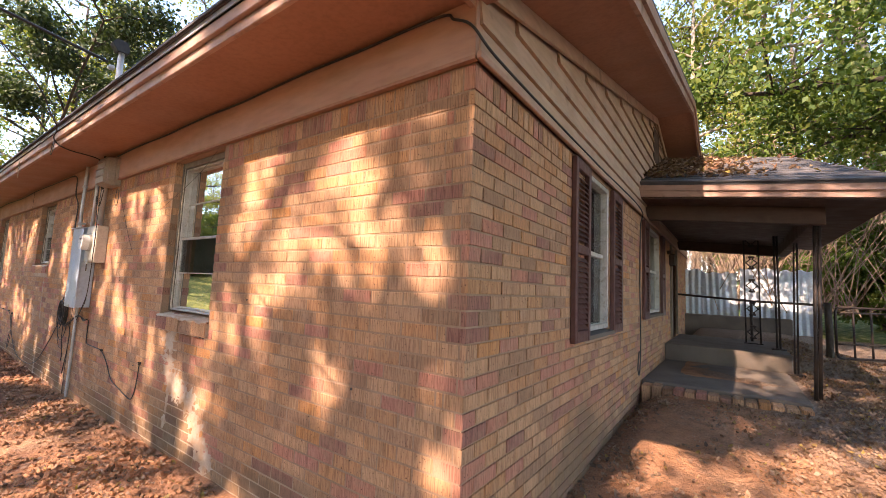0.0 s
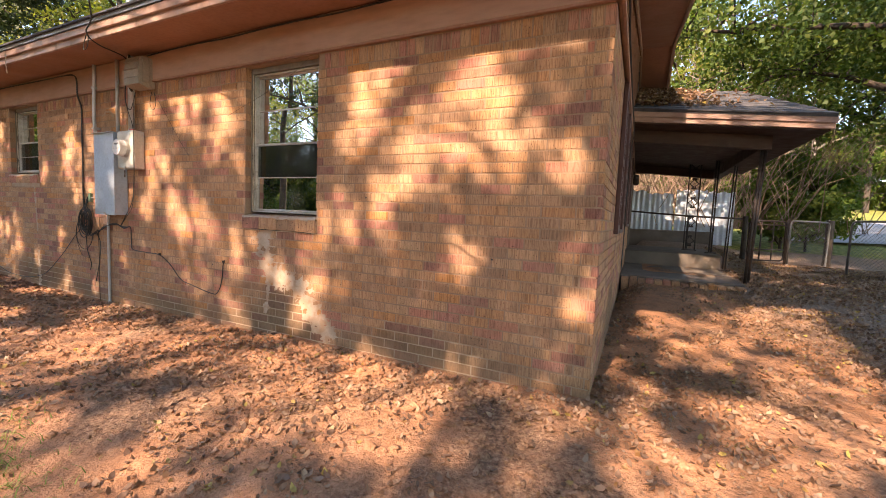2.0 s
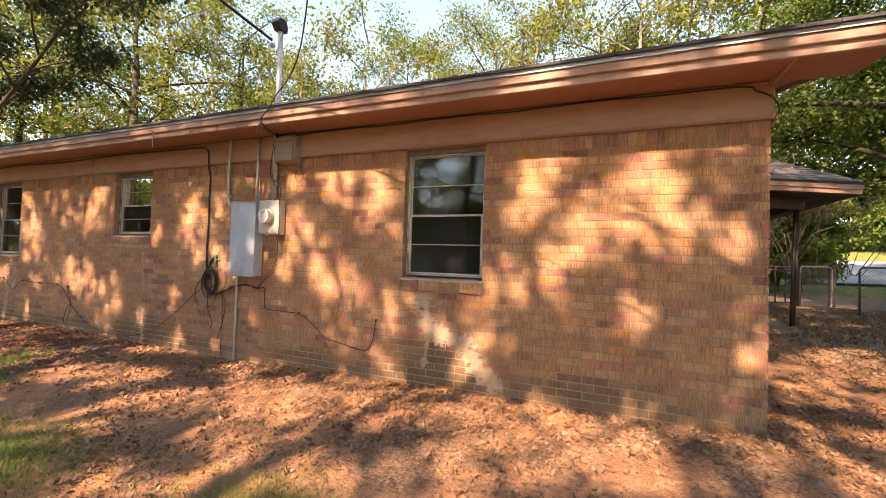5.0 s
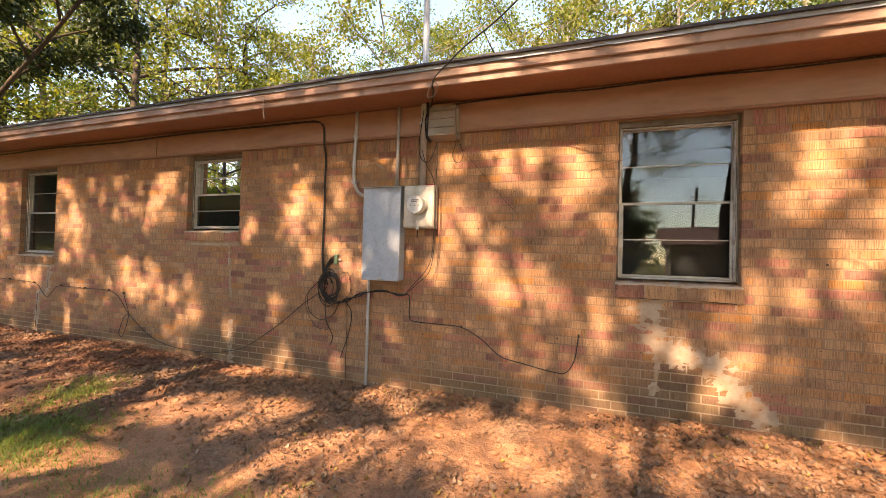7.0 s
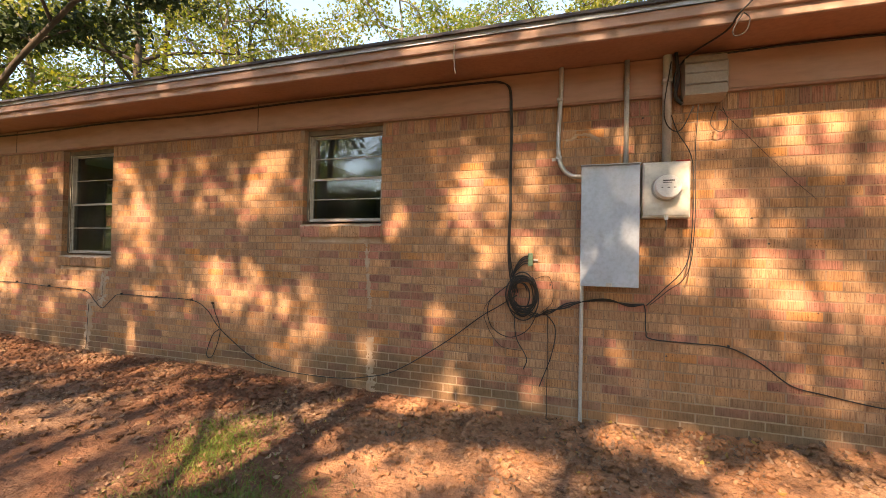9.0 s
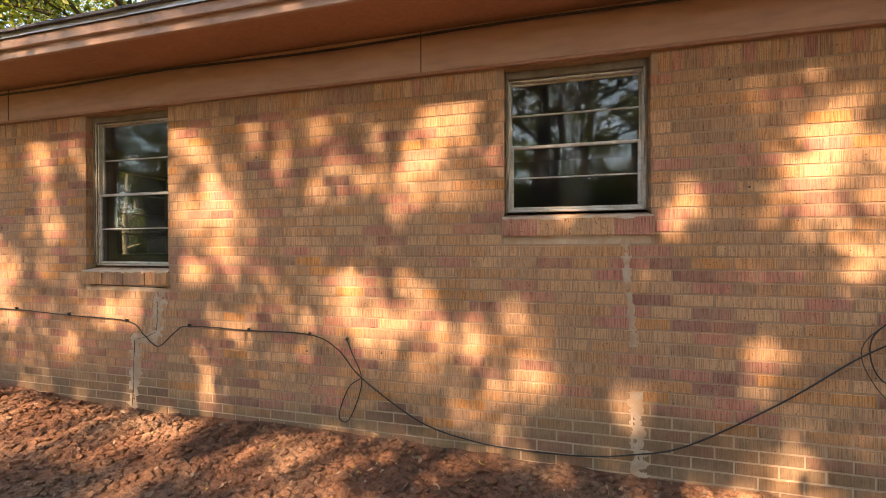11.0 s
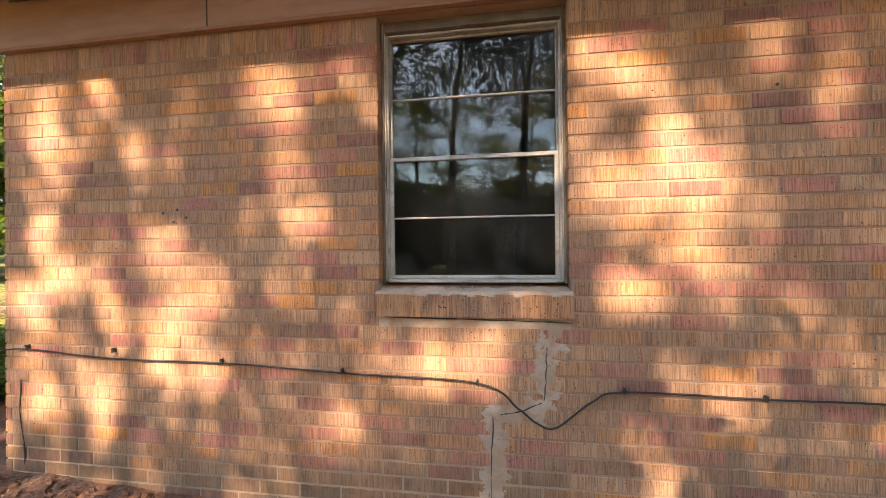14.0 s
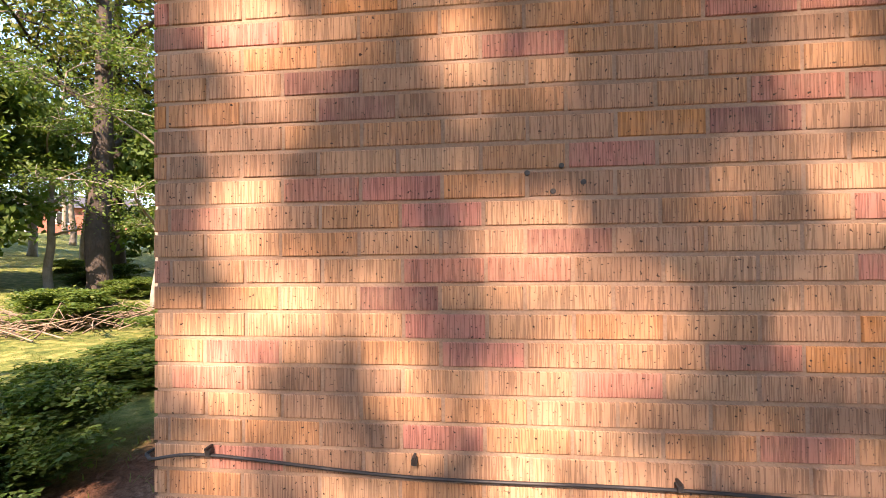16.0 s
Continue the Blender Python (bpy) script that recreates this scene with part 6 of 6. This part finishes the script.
def scatter_clods():
    g = np.random.default_rng(6)
    bm0 = bmesh.new()
    bmesh.ops.create_icosphere(bm0, subdivisions=1, radius=1)
    bv = np.array([v.co[:] for v in bm0.verts])
    bf = [tuple(v.index for v in f.verts) for f in bm0.faces]
    bm0.free()
    verts, faces = [], []
    for _ in range(15000):
        x = g.uniform(-14, -1)
        y = 1.36 - abs(g.normal(0, 0.6))
        if g.random() > 0.35 + 0.8 * smooth(-5, -9, x) * (1 - smooth(-12.5, -14, x)):
            continue
        s = 0.004 + 0.026 * g.random() ** 2
        p = bv * (1 + g.normal(0, 0.22, (len(bv), 1))) * s * np.array([1.2, 1, 0.7]) + np.array([x, y, ground_z(x, y) + s * 0.25])
        k = len(verts)
        verts += [tuple(q) for q in p]
        faces += [tuple(i + k for i in f) for f in bf]
    tagged(mesh_object("clay_clods", verts, faces, "ground"), "crumbled lumps of red clay by the wall", "clods", kind="stuff")


scatter_clods()


def scatter_grass():
    g = np.random.default_rng(8)
    verts, faces = [], []

    def blade(x, y, h):
        a, b = g.uniform(0, 6.28), g.uniform(0.4, 1.7)
        w = g.uniform(0.002, 0.0042)
        z = ground_z(x, y) - 0.005
        dx, dy = math.cos(a), math.sin(a)
        k = len(verts)
        for t in (0, 0.55, 1):
            ww = w * (1 - t * 0.95)
            ox, oy = dx * b * h * t * t, dy * b * h * t * t
            verts.append((x + ox - dy * ww, y + oy + dx * ww, z + h * t * (1 - 0.42 * b * t)))
            verts.append((x + ox + dy * ww, y + oy - dx * ww, z + h * t * (1 - 0.42 * b * t)))
        faces.extend([(k, k + 1, k + 3, k + 2), (k + 2, k + 3, k + 5, k + 4)])

    for cx, cy, rx, ry, n in ((-7.8, -0.45, 0.5, 0.4, 5200), (-8.35, 0.25, 0.25, 0.3, 1500), (-5.7, -0.9, 0.6, 0.4, 6800), (-6.6, -0.6, 0.6, 0.3, 800), (-3.6, -0.6, 0.55, 0.3, 3200), (-10.6, -0.5, 0.8, 0.3, 700)):
        for _ in range(n):
            x, y = g.normal(cx, rx * 0.6), g.normal(cy, ry * 0.6)
            if y < 1.3:
                blade(x, y, g.uniform(0.025, 0.085))
    for _ in range(9000):
        x, y = g.uniform(-24, -14.6), g.uniform(0.5, 9)
        blade(x, y, g.uniform(0.04, 0.12))
    tagged(mesh_object("grass", verts, faces, "grass"), "thin short grass in patches", "grass", kind="stuff")


scatter_grass()

# ---- bricks: last, one by one ----
COURSE, PITCH, JOINT, DEPTH = 0.0675, 0.2032, 0.0095, 0.095


def brick_shape(l, h, d, c=0.002):
    """A face brick, front at y = 0, its arris worn back by c. Origin at the left lower front."""
    v = [(0, d, 0), (l, d, 0), (l, d, h), (0, d, h), (0, c, 0), (l, c, 0), (l, c, h), (0, c, h), (c, 0, c), (l - c, 0, c), (l - c, 0, h - c), (c, 0, h - c)]
    f = [(8, 9, 10, 11), (4, 5, 9, 8), (5, 6, 10, 9), (6, 7, 11, 10), (7, 4, 8, 11), (0, 1, 5, 4), (1, 2, 6, 5), (2, 3, 7, 6), (3, 0, 4, 7)]
    return v, f


shared = {}


def single_brick(x, z, l, h, dy):
    key = (round(l, 3), round(h, 3))
    if key not in shared:
        me = bpy.data.meshes.new("brick")
        v, f = brick_shape(key[0], key[1], DEPTH)
        me.from_pydata(v, [], f)
        me.materials.append(M["brick_piece"])
        shared[key] = me
    ob = new("brick", shared[key])
    ob.parent = wall_south
    ob.location = (x, WALL_Y + dy, z)


class Courses:
    def __init__(self):
        self.v, self.f = [], []

    def add(self, place, l, h, d=DEPTH):
        v, f = brick_shape(l, h, d)
        k = len(self.v)
        self.v += [place(p) for p in v]
        self.f += [tuple(i + k for i in q) for q in f]

    def build(self, name, parent):
        ob = mesh_object(name, self.v, self.f, "brick", parent)
        ob["kind"] = "stuff"


def lay(lo, hi, holes, offset):
    """Bricks of one course: (start, length), cut at the openings."""
    out = []
    for a, b in split(lo, hi, holes):
        k = math.floor((a - offset) / PITCH)
        x = offset + k * PITCH
        while x < b:
            s, e = max(x, a), min(x + PITCH - JOINT, b)
            if e - s > 0.025:
                out.append((s, e - s))
            x += PITCH
    return out


long_wall, front_wall = Courses(), Courses()
for k in range(-23, 13):
    z = 1.386 + k * COURSE + JOINT / 2
    h = COURSE - JOINT
    odd = k % 2
    holes = [(a - (0.022 if z < s else 0), b + (0.022 if z < s else 0)) for (a, b, s) in WINDOWS if z + h > s - 0.15]
    east_end = FRONT_X - (0.105 if odd else 0.0)
    off = -12.977 + (PITCH / 2 if odd else 0) + 0.006 * math.sin(k * 2.7)
    for x, l in lay(WEST_X, east_end, holes, off):
        dy = rnd.uniform(-0.001, 0.001)
        dz = rnd.uniform(-0.001, 0.001)
        if x < -12.62 and z > 0.15:
            single_brick(x, z + dz, l, h, dy)
        else:
            long_wall.add(lambda p, x=x, z=z, dy=dy, dz=dz: (x + p[0], WALL_Y + dy + p[1], z + dz + p[2]), l, h)
    holes = [(a, b) for a, b, s, t in FRONT_OPENINGS if z + h > s - 0.05]
    for y, l in lay(WALL_Y + (0.0 if odd else 0.105), BACK_Y, holes, WALL_Y + (0 if odd else 0.105)):
        if z < 0.4 and y > 5.4:
            continue
        dx = rnd.uniform(-0.001, 0.001)
        front_wall.add(lambda p, y=y, z=z, dx=dx: (FRONT_X + dx - p[1], y + p[0], z + p[2]), l, h)
# cut soldiers under the frieze
zs = 1.386 + 13 * COURSE + JOINT / 2
x = WEST_X
while x < FRONT_X - 0.05:
    l = COURSE - JOINT
    if not any(a - l < x < b for a, b, s in WINDOWS):
        dy = rnd.uniform(-0.001, 0.001)
        long_wall.add(lambda p, x=x, dy=dy: (x + p[0], WALL_Y + dy + p[1], zs + p[2]), l, 0.108)
    x += COURSE
y = WALL_Y + 0.1
while y < BACK_Y:
    if not any(a - 0.06 < y < b for a, b, s, t in FRONT_OPENINGS):
        front_wall.add(lambda p, y=y: (FRONT_X - p[1], y + p[0], zs + p[2]), COURSE - JOINT, 0.108)
    y += COURSE
long_wall.build("brick_courses", wall_south)
front_wall.build("brick_courses", wall_east)
